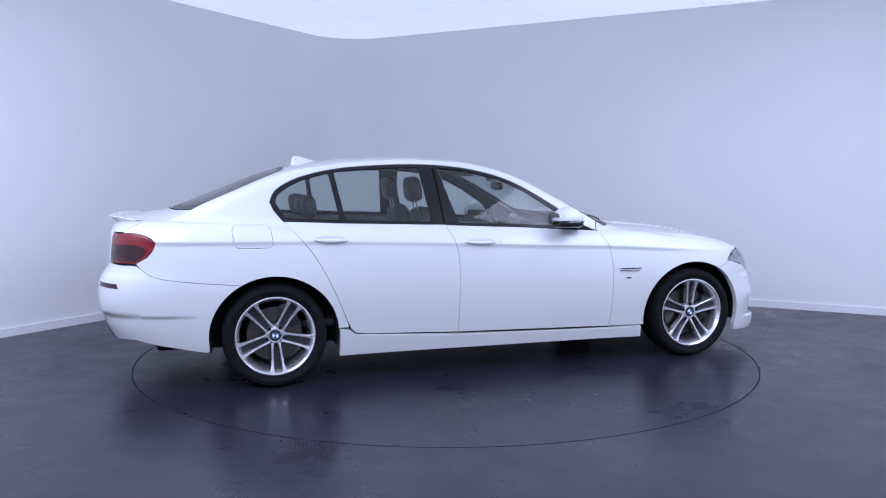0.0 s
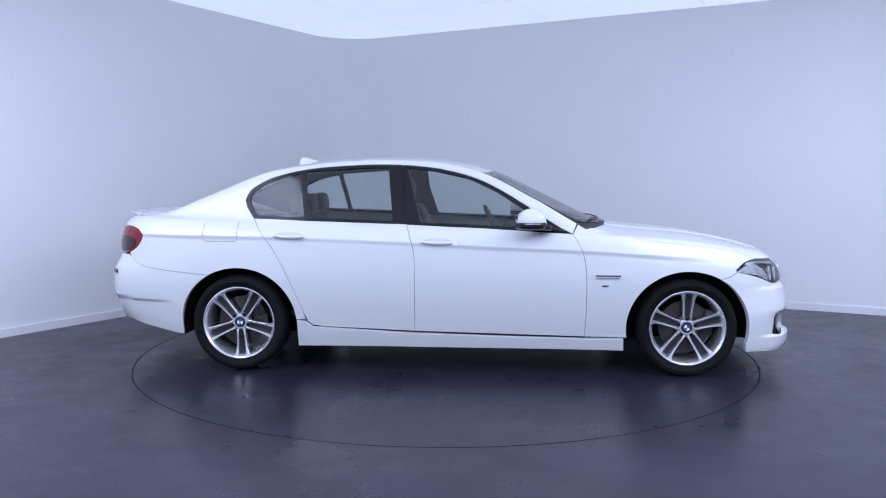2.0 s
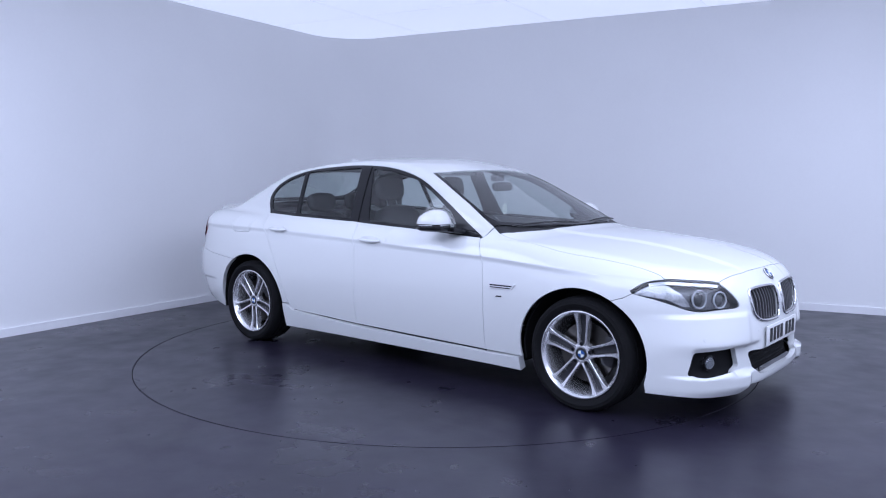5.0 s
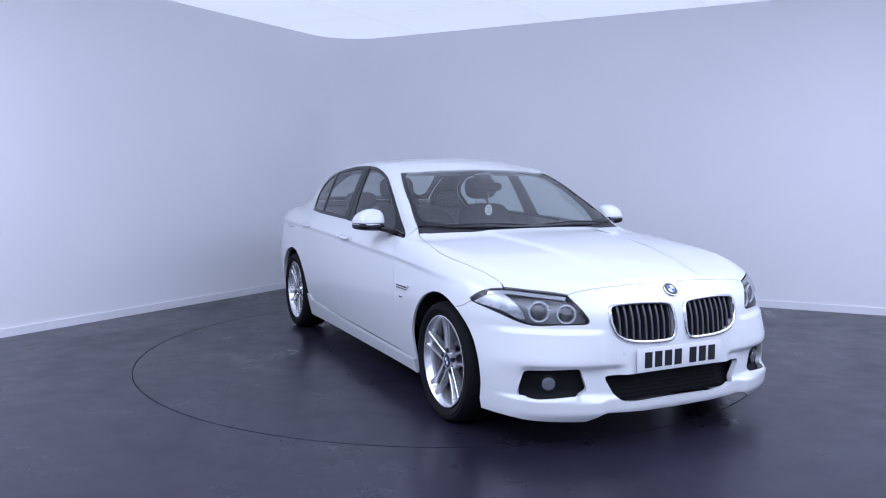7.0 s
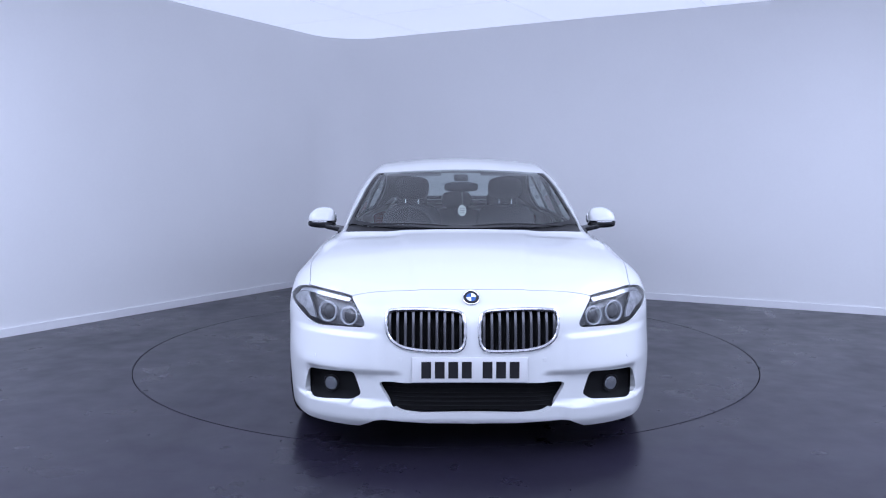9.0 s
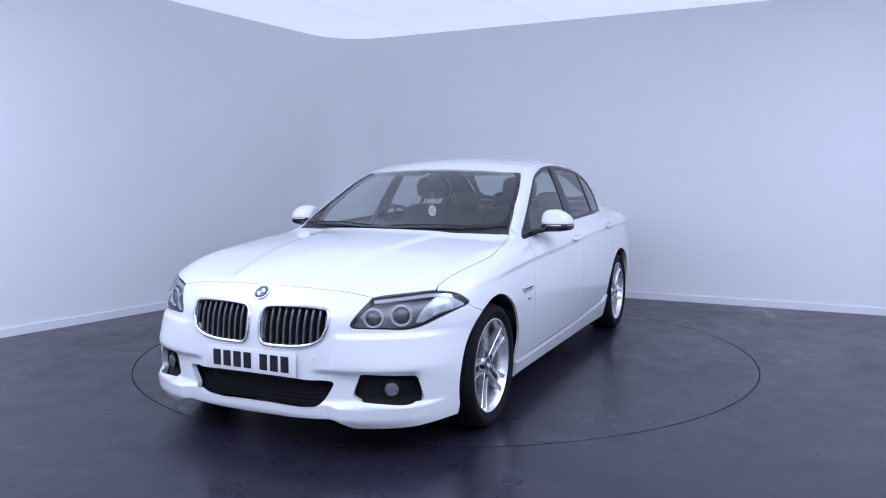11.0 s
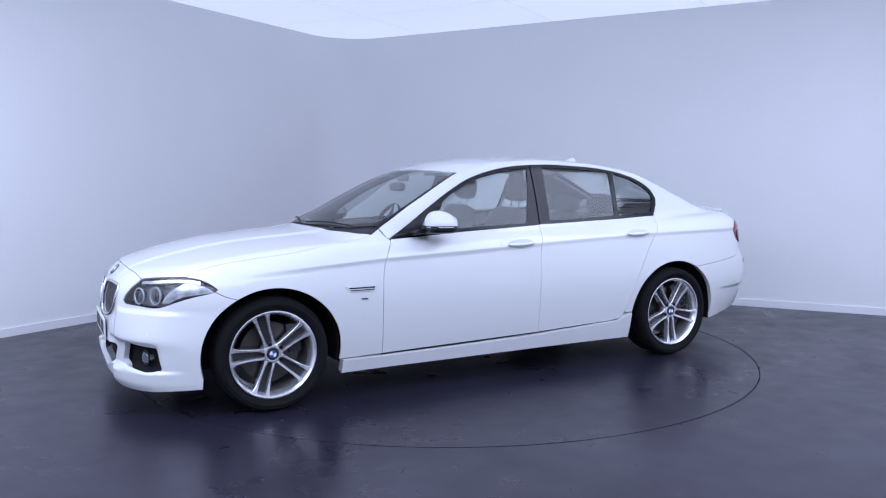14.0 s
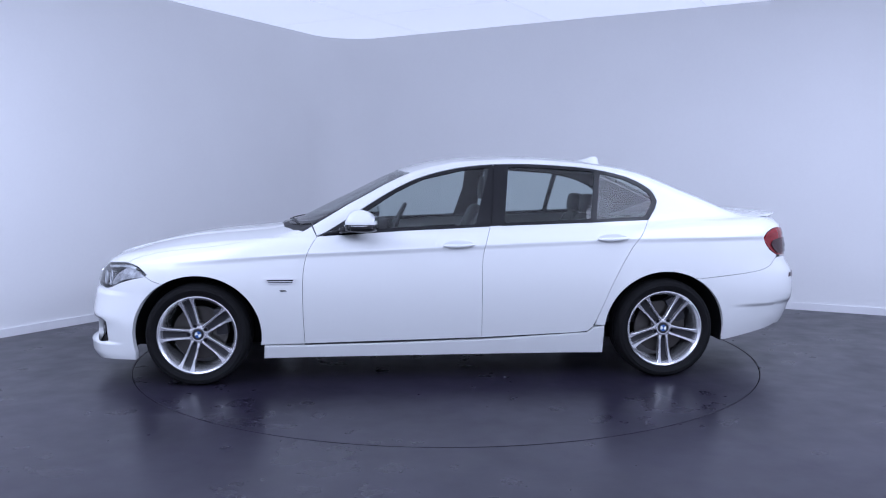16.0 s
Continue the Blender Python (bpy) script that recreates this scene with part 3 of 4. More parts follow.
xs = np.arange(-2.3, 1.95, 0.02)
WAIST_LINE = chain(*[on_side(*np.stack([xs, waist(xs) + d], 1)) for i, d in enumerate((-0.046, -0.034, -0.023, -0.012, -0.003, 0.005, 0.016))])
for flip in (False, True):
    kw = dict(flip=flip)
    # front fender
    pts = chain(on_side(*bend(FRONT_SEAM)), arch(1.484, 191, 60), on_side((1.745, 0.664), (1.79, 0.69)), LAMP_TOP[:LAMP_K + 1],
                on_top(*HOOD_SIDE[1:], (0.786, 0.747)))
    panel("front_fender", car, SECTION, pts, PAINT, crease=WAIST_LINE, **kw)
    # doors
    d1 = panel("front_door", car, SECTION, chain(on_side(*bend(MID_SEAM)[::-1]), on_side(*DLO_LOW[2:0:-1], (0.735, 0.927)), on_side(*bend(FRONT_SEAM))), PAINT, crease=WAIST_LINE, **kw)
    d2 = panel("rear_door", car, SECTION, chain(on_side(*bend(MID_SEAM)), on_side(*rounded([(-0.9, 0.302)], 0), (-0.98, 0.312), (-1.012, 0.34)),
                                                 on_side(*bend(BACK_SEAM)[::-1]), on_side((-1.068, 1.006), (-0.442, 0.987))), PAINT, crease=WAIST_LINE, **kw)
    for d, span in ((d1, (-0.28, 0.80)), (d2, (-1.0, -0.31))):
        x0, x1 = span
        panel("door_card", d, SECTION, on_side((x0, 0.30), (x1, 0.30), (x1, 0.90), (x0, 0.955)), TRIM, offset=-0.07, flange=0, res=0.06, flip=flip)
    # rear quarter, pillars and roof
    flap = on_side(*eased([(-1.732, 1.005), (-1.50, 1.005), (-1.484, 0.868), (-1.716, 0.868)], 0.04))
    pts = chain(on_side((0.748, 0.930)), on_side(*bend(DLO_TOP[::-1])[1:]), on_side((-1.468, 1.09)), on_side(*bend(BACK_SEAM)), on_side((-1.026, 0.352), (-1.092, 0.350)),
                arch(-1.484, 5, 119), on_side(*bend([(-1.70, 0.647), (-2.08, 0.682), (-2.2, 0.709), (-2.262, 0.759)])), TAIL_FRONT,
                [(-2.36, 0.70, 0.975)], on_top((-2.25, 0.665), (-2.1, 0.64), (-1.965, 0.60)), on_top(*bend([(-1.9, 0.575), (-1.7, 0.535), (-1.45, 0.50), (-1.385, 0.46), (-1.36, 0.30), (-1.355, 0.0)])),
                on_top(*[(x, 0.0) for x in np.linspace(-1.32, 0.20, 60)], (0.235, 0.0), (0.225, 0.25), (0.19, 0.47), (0.15, 0.593), (0.30, 0.640), (0.55, 0.694), (0.78, 0.744)))
    shell = panel("body_shell", car, SECTION, pts, PAINT, holes=[flap], crease=WAIST_LINE, flip=flip)
    panel("fuel_flap" if flip else "side_panel_insert", shell, SECTION, flap, PAINT, crease=WAIST_LINE, gap=0.0016 if flip else -0.0014, flip=flip, res=0.03)
    # side skirt, and the black seal in the gap under the doors
    panel("side_skirt", car, SECTION, on_side((-1.085, 0.347), (-1.02, 0.334), (-0.975, 0.301), (-0.294, 0.263), (0.4, 0.248), (0.84, 0.242), (1.076, 0.246), (1.082, 0.165), (-1.085, 0.168)), PAINT,
          offset=0.012, flange=0.05, res=0.025, **kw)
    panel("sill_seal", car, SECTION, on_side((-1.01, 0.345), (0.83, 0.275), (0.83, 0.225), (-1.01, 0.29)), PLASTIC, "black rubber door sill seal", offset=-0.012, flange=0, res=0.05, **kw)
    # side windows: black frames and glass
    top = bend(DLO_TOP)
    fr_top = [(-0.396, 1.386)] + [p for p in top if p[0] > -0.37]
    rr_top = [p for p in top if p[0] < -0.43]
    g1 = eased([(-0.262, 0.998), (0.249, 0.978), (0.50, 0.965), (0.515, 0.985), (0.46, 1.065), (0.25, 1.20), (0.066, 1.288), (-0.196, 1.347), (-0.372, 1.363)], 0.018)
    g2 = eased([(-0.452, 1.008), (-1.02, 1.028), (-1.075, 1.336), (-1.045, 1.340), (-0.704, 1.362), (-0.50, 1.366)], 0.018)
    g3 = eased([(-1.058, 1.028), (-1.395, 1.043), (-1.455, 1.14), (-1.44, 1.19), (-1.375, 1.238), (-1.27, 1.287), (-1.112, 1.328)], 0.018)
    f1 = panel("window_frame", d1, SIDE_C, on_side(*fr_top, *DLO_LOW[:2], (-0.358, 0.985)), BLACK, "black gloss window frame and pillar trim", holes=[on_side(*g1)], offset=-0.002, gap=0.001, res=0.025, **kw)
    f2 = panel("window_frame", d2, SIDE_C, on_side(*rr_top, (-0.405, 1.386), (-0.366, 0.985), (-1.068, 1.006), (-1.41, 1.02), (-1.47, 1.09)), BLACK, "black gloss window frame and pillar trim",
               holes=[on_side(*g2), on_side(*g3)], offset=-0.002, gap=0.001, res=0.025, **kw)
    # black backing added so that no light shows through the pillar gap
    panel("pillar_backing", car, SIDE_C, on_side((-0.47, 1.378), (-0.34, 1.372), (-0.31, 0.99), (-0.42, 0.99)), BLACK, "black backing behind the gap between the door frames", offset=-0.014, flange=0, res=0.05, **kw)
    for f, g in ((f1, g1), (f2, g2), (f2, g3)):
        panel("pane", f, SIDE_C, on_side(*g), WINDOW, "tinted side window glass", offset=-0.006, gap=-0.004, flange=0, res=0.04, **kw).visible_shadow = False
    # head lamp, tail lamp
    lamp = chain(LAMP_TOP, LAMP_LOW)
    h = panel("headlight", car, NOSE_C, lamp, HOUSING, "headlight with twin rings behind a clear lens", offset=-0.055, flange=-0.05, res=0.025, **kw)
    panel("lens", h, NOSE_C, lamp, CLEAR, "clear headlight lens", offset=-0.001, flange=0, res=0.025, gap=0.0015, **kw).visible_shadow = False
    sgn = -1 if flip else 1
    for cx, cy, cz, r in ((2.035, 0.697, 0.662, 0.047), (2.098, 0.588, 0.652, 0.043)):
        out = Vector((0.86, 0.40 * sgn, 0.08)).normalized()
        spot = Vector(on_front((cy, cz))[0] * [1, sgn, 1]) - out * 0.034
        base = Matrix.Translation(spot) @ out.to_track_quat("Z", "Y").to_matrix().to_4x4()
        bm = bmesh.new()
        for k in range(40):
            for j in range(8):
                a, b = 2 * math.pi * k / 40, 2 * math.pi * j / 8
                bm.verts.new(base @ Vector(((r + 0.0054 * math.cos(b)) * math.cos(a), (r + 0.0054 * math.cos(b)) * math.sin(a), 0.0054 * math.sin(b))))
        bm.verts.ensure_lookup_table()
        for k in range(40):
            for j in range(8):
                bm.faces.new([bm.verts[(k % 40) * 8 + j], bm.verts[((k + 1) % 40) * 8 + j], bm.verts[((k + 1) % 40) * 8 + (j + 1) % 8], bm.verts[(k % 40) * 8 + (j + 1) % 8]])
        bmesh.ops.recalc_face_normals(bm, faces=bm.faces)
        part("light_ring", bm, RING, h, "pale ring round the projector")
        bm = bmesh.new()
        bmesh.ops.create_uvsphere(bm, u_segments=24, v_segments=12, radius=r * 0.82, matrix=base @ Matrix.Translation((0, 0, -0.02)) @ Matrix.Diagonal((1, 1, 0.6, 1)))
        part("projector", bm, HOUSING_DARK, h, "dark projector lens")
    strip_o = chain(LAMP_TOP[3:], (LAMP_TOP[::-1][:-3] + np.array([0.004, 0.012, -0.026])))
    panel("light_strip", h, NOSE_C, strip_o, SILVER, "silver strip under the lamp's brow", offset=-0.012, flange=0.006, res=0.02, gap=0.004, **kw)
    outer = chain(LAMP_TOP[:LAMP_K + 1] + np.array([0.006, 0, -0.018]), on_front((0.775, 0.70), (0.76, 0.660), (0.755, 0.625), (0.785, 0.625), (0.83, 0.660)))
    panel("indicator_reflector", h, NOSE_C, outer, LAMP_SILVER, "silver indicator reflector", offset=-0.016, flange=0.01, res=0.02, gap=0.004, **kw)
    t_pts = chain(bend(TAIL_FRONT), on_back((0.70, 0.958), (0.60, 0.956), (0.56, 0.952), (0.545, 0.87), (0.55, 0.785), (0.68, 0.778)))
    tl = panel("tail_light", car, TAIL_C, t_pts, RED, "red tail light with a smoked lower half", res=0.025, offset=0.002, flange=0.02, **kw)
    sm = chain(on_side((-2.285, 0.795), (-2.245, 0.822), (-2.222, 0.855), (-2.235, 0.880), (-2.28, 0.893)), on_back((0.70, 0.893), (0.58, 0.890), (0.575, 0.80), (0.68, 0.794)))
    panel("smoked_lens", tl, TAIL_C, sm, RED_DARK, "dark smoked lens", res=0.02, offset=0.008, flange=0.006, **kw)

# hood, bumpers, boot lid, screens: from side to side
half = chain(on_top(*HOOD_NOSE[:-1]), LAMP_TOP[LAMP_K:][::-1], on_top(*HOOD_SIDE[1:], (0.90, 0.715), (0.99, 0.48), (1.03, 0.25)))
panel("hood", car, TOP_C, chain(half, on_top((1.045, 0.0)), mirrored(half[1:])), PAINT)

LOW_EDGE = chain(on_side((1.866, 0.168)), on_front((0.80, 0.160), (0.65, 0.152), (0.52, 0.150), (0.45, 0.185), (0.35, 0.182), (0.2, 0.174)))
half = chain(on_top(*HOOD_NOSE[1:]), LAMP_LOW, on_side((1.745, 0.664)), arch(1.484, 60, -22, 15)[:-1], LOW_EDGE)
KIDNEY = [(0.393, 0.662), (0.385, 0.682), (0.360, 0.691), (0.243, 0.696), (0.075, 0.690), (0.042, 0.675), (0.032, 0.630), (0.033, 0.550), (0.049, 0.518), (0.080, 0.509),
          (0.190, 0.510), (0.262, 0.515), (0.325, 0.528), (0.372, 0.558), (0.393, 0.610)]
INTAKE = [(0.432, 0.361), (0.0, 0.366), (-0.432, 0.361), (-0.372, 0.262), (-0.325, 0.231), (-0.24, 0.222), (0.24, 0.222), (0.325, 0.231), (0.372, 0.262)]
FOG = [(0.772, 0.388), (0.548, 0.401), (0.512, 0.298), (0.555, 0.272), (0.735, 0.262), (0.800, 0.276)]
kid = on_front(*rounded(KIDNEY, 2))
fog = on_front(*eased(FOG, 0.018))
intake = on_front(*eased(INTAKE, 0.03))
bumper = panel("front_bumper", car, NOSE_C, chain(on_top((2.157, 0.0)), half, on_front((0.0, 0.172)), mirrored(half)), PAINT,
               holes=[kid, mirrored(kid), fog, mirrored(fog), intake], res=0.014, flange=0.03)

half = chain(on_side(*bend([(-1.70, 0.647), (-2.08, 0.682), (-2.2, 0.709), (-2.262, 0.759)])), on_side((-2.29, 0.772)), on_back((0.68, 0.768), (0.5, 0.768)))
low = chain(on_back((0.5, 0.29)), [(-2.42, 0.70, 0.30)], on_side((-2.30, 0.315), (-1.89, 0.235)), arch(-1.484, 192, 119, 16))
xs, ys = np.linspace(-1.93, -2.25, 17), np.linspace(-0.62, 0.62, 57)
SHELF = chain(*[chain(on_side(*[(x, z) for x in xs]), mirrored(on_side(*[(x, z) for x in xs])), on_back(*[(y, z) for y in ys])) for z in (0.478, 0.466, 0.458, 0.446)])
panel("rear_bumper", car, TAIL_C, chain(half, on_back((0.0, 0.77)), mirrored(half), mirrored(low), on_back((0.0, 0.28)), low), PAINT, flange=0.03, crease=SHELF, res=0.022)
half = chain(on_back((0.0, 0.78), (0.54, 0.785), (0.535, 0.87), (0.55, 0.960), (0.69, 0.966)), [(-2.36, 0.695, 0.978)], on_top((-2.25, 0.66), (-2.1, 0.635), (-1.97, 0.595), (-2.06, 0.42), (-2.11, 0.2)))
panel("boot_lid", car, TAIL_C, chain(half, on_top((-2.12, 0.0)), mirrored(half[1:])), PAINT)
half = on_top((0.228, 0.0), (0.218, 0.25), (0.183, 0.47), (0.145, 0.588), (0.30, 0.635), (0.55, 0.689), (0.775, 0.739), (0.86, 0.60), (0.955, 0.40), (0.995, 0.2))
ws = chain(half, on_top((1.01, 0.0)), mirrored(half[1:]))
half = on_top((0.210, 0.0), (0.200, 0.25), (0.165, 0.47), (0.148, 0.556), (0.30, 0.613), (0.55, 0.668), (0.745, 0.708), (0.82, 0.60), (0.91, 0.40), (0.95, 0.2))
ws_in = rounded(chain(half, on_top((0.965, 0.0)), mirrored(half[1:])), 1)
screen = panel("windscreen", car, TOP_C, ws, WINDOW, "clear laminated windscreen", offset=-0.006, flange=0, gap=-0.004, res=0.05)
screen.visible_shadow = False
panel("screen_border", screen, TOP_C, ws, BLACK, "black border of the windscreen", holes=[ws_in], offset=-0.004, res=0.03)
half = on_top((-1.363, 0.0), (-1.366, 0.30), (-1.39, 0.45), (-1.45, 0.492), (-1.7, 0.527), (-1.9, 0.567), (-1.96, 0.585), (-2.04, 0.42), (-2.09, 0.2))
rw = chain(half, on_top((-2.10, 0.0)), mirrored(half[1:]))
half = on_top((-1.40, 0.0), (-1.402, 0.30), (-1.43, 0.42), (-1.7, 0.482), (-1.9, 0.52), (-1.99, 0.40), (-2.04, 0.2))
rw_in = rounded(chain(half, on_top((-2.05, 0.0)), mirrored(half[1:])), 1)
back = panel("rear_window", car, TOP_C, rw, WINDOW, "tinted rear window", offset=-0.006, flange=0, gap=-0.004, res=0.05)
back.visible_shadow = False
panel("screen_border", back, TOP_C, rw, BLACK, "black border of the rear window", holes=[rw_in], offset=-0.004, res=0.03)
half = on_top((0.985, 0.0), (0.97, 0.2), (0.93, 0.40), (0.84, 0.60), (0.76, 0.742), (0.86, 0.75), (0.93, 0.70), (1.01, 0.46), (1.05, 0.25))
panel("cowl", car, TOP_C, chain(half, on_top((1.065, 0.0)), mirrored(half[1:])), PLASTIC, "black plastic cowl under the windscreen", offset=-0.012, flange=0.01, gap=-0.004)


# ---- the car's smaller parts ----
def lathe(profile, n=72, closed=False, a0=0.0, a1=360.0):
    """A ring about the y axis from a profile of (radius, y)."""
    bm = bmesh.new()
    full = a1 - a0 >= 360
    rings = []
    for k in range(n if full else n + 1):
        a = radians(a0 + (a1 - a0) * k / n)
        rings.append([bm.verts.new((r * math.cos(a), y, r * math.sin(a))) for r, y in profile])
    m = len(profile)
    for k in range(n):
        r0, r1 = rings[k], rings[(k + 1) % len(rings)]
        for j in range(m if closed else m - 1):
            bm.faces.new((r0[j], r0[(j + 1) % m], r1[(j + 1) % m], r1[j]))
    bmesh.ops.recalc_face_normals(bm, faces=bm.faces)
    return bm


def block(size, at=(0, 0, 0), bevel=0.0, m=None, segments=2):
    bm = bmesh.new()
    bmesh.ops.create_cube(bm, size=1, matrix=Matrix.Diagonal((*size, 1)))
    if bevel:
        bmesh.ops.bevel(bm, geom=bm.edges[:], offset=bevel, segments=segments, affect="EDGES", profile=0.6)
    bmesh.ops.transform(bm, matrix=(Matrix.Translation(at) @ (m or Matrix())), verts=bm.verts)
    return bm


def ball(size, at=(0, 0, 0), power=2.0, u=28, v=16, m=None):
    """A rounded solid: a ball at power 2, ever boxier above."""
    bm = bmesh.new()
    bmesh.ops.create_uvsphere(bm, u_segments=u, v_segments=v, radius=1)
    for w in bm.verts:
        k = sum(abs(c) ** power for c in w.co) ** (-1 / power)
        w.co = Vector([c * k * s for c, s in zip(w.co, size)])
    bmesh.ops.transform(bm, matrix=Matrix.Translation(at) @ (m or Matrix()), verts=bm.verts)
    return bm


def disc(r, depth, at, way, n=40, bevel=0.0):
    bm = bmesh.new()
    bmesh.ops.create_cone(bm, cap_ends=True, segments=n, radius1=r, radius2=r - bevel, depth=depth)
    bmesh.ops.transform(bm, matrix=Matrix.Translation(at) @ Vector(way).to_track_quat("Z", "Y").to_matrix().to_4x4(), verts=bm.verts)
    return bm


def tube(points, r, closed=False, n=8):
    """A rod of one thickness along points."""
    bm = bmesh.new()
    p = [Vector(q) for q in points]
    rings = []
    for i, q in enumerate(p):
        a = p[i - 1] if i or closed else q
        b = p[(i + 1) % len(p)] if i + 1 < len(p) or closed else q
        t = (b - a).normalized()
        u = t.cross(Vector((0, 0, 1)))
        u = (u if u.length > 0.05 else t.cross(Vector((0, 1, 0)))).normalized()
        w = t.cross(u)
        rings.append([bm.verts.new(q + u * r * math.cos(2 * math.pi * j / n) + w * r * math.sin(2 * math.pi * j / n)) for j in range(n)])
    for i in range(len(p) if closed else len(p) - 1):
        r0, r1 = rings[i], rings[(i + 1) % len(p)]
        for j in range(n):
            bm.faces.new((r0[j], r0[(j + 1) % n], r1[(j + 1) % n], r1[j]))
    if not closed:
        bm.faces.new(rings[0])
        bm.faces.new(rings[-1])
    bmesh.ops.recalc_face_normals(bm, faces=bm.faces)
    return bm


def joined(*parts):
    me = bpy.data.meshes.new("tmp")
    out = bmesh.new()
    for b in parts:
        b.to_mesh(me)
        b.free()
        out.from_mesh(me)
    bpy.data.meshes.remove(me)
    return out


def spoke_arm(side):
    """One arm of a double spoke, pointing up: a sharp outer ridge, a bevel into the pocket, a foot that flares into the rim."""
    bm = bmesh.new()
    rows = []
    # radius, middle, half width, face height, depth
    for r, c, w, y, d in ((0.040, 0.017, 0.010, 0.080, 0.03), (0.062, 0.0225, 0.0078, 0.084, 0.035), (0.09, 0.0240, 0.0068, 0.085, 0.04), (0.13, 0.0265, 0.0068, 0.086, 0.042),
                          (0.175, 0.0305, 0.0078, 0.091, 0.042), (0.203, 0.0340, 0.0100, 0.096, 0.036), (0.222, 0.0385, 0.0150, 0.100, 0.026), (0.237, 0.0430, 0.0215, 0.103, 0.014)):
        e = 0.0025
        prof = ((c - w, y - d), (c - w, y - 0.006), (c - w + 0.002, y - 0.001), (c + w - e, y), (c + w, y - e), (c + w, y - d))
        rows.append([bm.verts.new((x * side, q, r)) for x, q in prof])
    for a, b in zip(rows, rows[1:]):
        for j in range(5):
            bm.faces.new((a[j], a[j + 1], b[j + 1], b[j]))
    bmesh.ops.recalc_face_normals(bm, faces=bm.faces)
    return bm


def build_wheel():
    w = new("wheel", None)
    w.parent = car
    w["label"] = "double-spoke silver alloy wheel with a low-profile tyre"
    prof = [(0.238, 0.085), (0.247, 0.104), (0.251, 0.1105), (0.254, 0.1085), (0.264, 0.1150), (0.283, 0.1215), (0.285, 0.1200), (0.300, 0.1185), (0.312, 0.106), (0.3185, 0.085), (0.3205, 0.06)]
    tread = [(0.3210, 0.052), (0.315, 0.050), (0.315, 0.044), (0.3215, 0.042), (0.3215, 0.012), (0.315, 0.010), (0.315, 0.004), (0.3215, 0.002)]
    half_p = prof + tread
    part("tyre", lathe(half_p + [(r, -y) for r, y in half_p[::-1]], 96), RUBBER, w, "black rubber tyre", 40)
    part("rim", lathe([(0.240, 0.098), (0.2455, 0.103), (0.2450, 0.109), (0.2395, 0.110), (0.2330, 0.103), (0.2250, 0.092), (0.2190, 0.074), (0.215, 0.045), (0.212, 0.0), (0.212, -0.10), (0.240, -0.11)], 96),
         ALLOY, w, "bright silver rim", 40)
    for k in range(5):
        turn = pose(0, 0, 0, 0, 72 * k, 0)
        for s in (-1, 1):
            part("spoke", spoke_arm(s), ALLOY, w, pose_m=turn)
        # a dark plate behind the two arms, its colour standing for the gap's shade
        bm = bmesh.new()
        rows = [[bm.verts.new((x, y, r)) for x in (-c, c)] for r, c, y in ((0.068, 0.013, 0.060), (0.13, 0.016, 0.056), (0.19, 0.020, 0.058), (0.228, 0.024, 0.066))]
        for a, b in zip(rows, rows[1:]):
            bm.faces.new((a[0], a[1], b[1], b[0]))
        ext = bmesh.ops.extrude_face_region(bm, geom=bm.faces[:])
        bmesh.ops.translate(bm, verts=[v for v in ext["geom"] if isinstance(v, bmesh.types.BMVert)], vec=(0, -0.02, 0))
        bmesh.ops.recalc_face_normals(bm, faces=bm.faces)
        part("spoke_pocket", bm, POCKET, w, "dark plate for the shade between the spoke's arms", pose_m=turn)
        # no hole is cut: a black disc paints the shade round each bolt
        part("bolt_hole_shade", disc(0.0125, 0.02, (0, 0.0745, 0.057), (0, 1, 0), 20), INK, w, "black disc for the shade in the bolt recess", pose_m=turn)
        part("wheel_bolt", disc(0.0085, 0.022, (0, 0.0745, 0.057), (0, 1, 0), 12), BLACK, w, pose_m=turn)
    part("hub", lathe([(0.0, 0.072), (0.034, 0.072), (0.036, 0.083), (0.041, 0.084), (0.058, 0.079), (0.064, 0.070), (0.064, 0.03)], 60), ALLOY, w)
    part("cap_ring", lathe([(0.0, 0.084), (0.031, 0.084), (0.034, 0.081)], 40), INK, w, "black ring of the round hub cap")
    part("cap_disc", lathe([(0.0, 0.0855), (0.020, 0.0855), (0.021, 0.084)], 40), BLUE, w, "blue and white round hub cap")
    for q in (0, 180):
        bm = bmesh.new()
        c = bm.verts.new((0, 0.0865, 0))
        arc = [bm.verts.new((0.0195 * math.cos(radians(q + a)), 0.0865, 0.0195 * math.sin(radians(q + a)))) for a in range(0, 91, 10)]
        for a, b in zip(arc, arc[1:]):
            bm.faces.new((c, b, a))
        part("cap_quarter", bm, WHITE, w)
    part("brake_disc", lathe([(0.075, 0.012), (0.168, 0.012), (0.168, -0.012), (0.075, -0.012), (0.070, 0.04), (0.0, 0.04)], 60), STEEL, w, "worn steel brake disc")
    part("brake_caliper", block((0.075, 0.075, 0.17), (-0.148, 0.008, 0.03), 0.015, pose(0, 0, 0, 0, -10, 0)), POCKET, w, "grey brake caliper")
    return w


wheel = build_wheel()
wheel.matrix_basis = pose(1.484, 0.803, 0.3210) @ pose(0, 0, 0, 0, 17, 0)
for x, y, rz, ry in ((-1.484, 0.808, 0, 39), (1.484, -0.803, 180, -2), (-1.484, -0.808, 180, 40)):
    copy_thing(wheel, pose(x, y, 0.3210, 0, 0, rz) @ pose(0, 0, 0, 0, ry, 0))

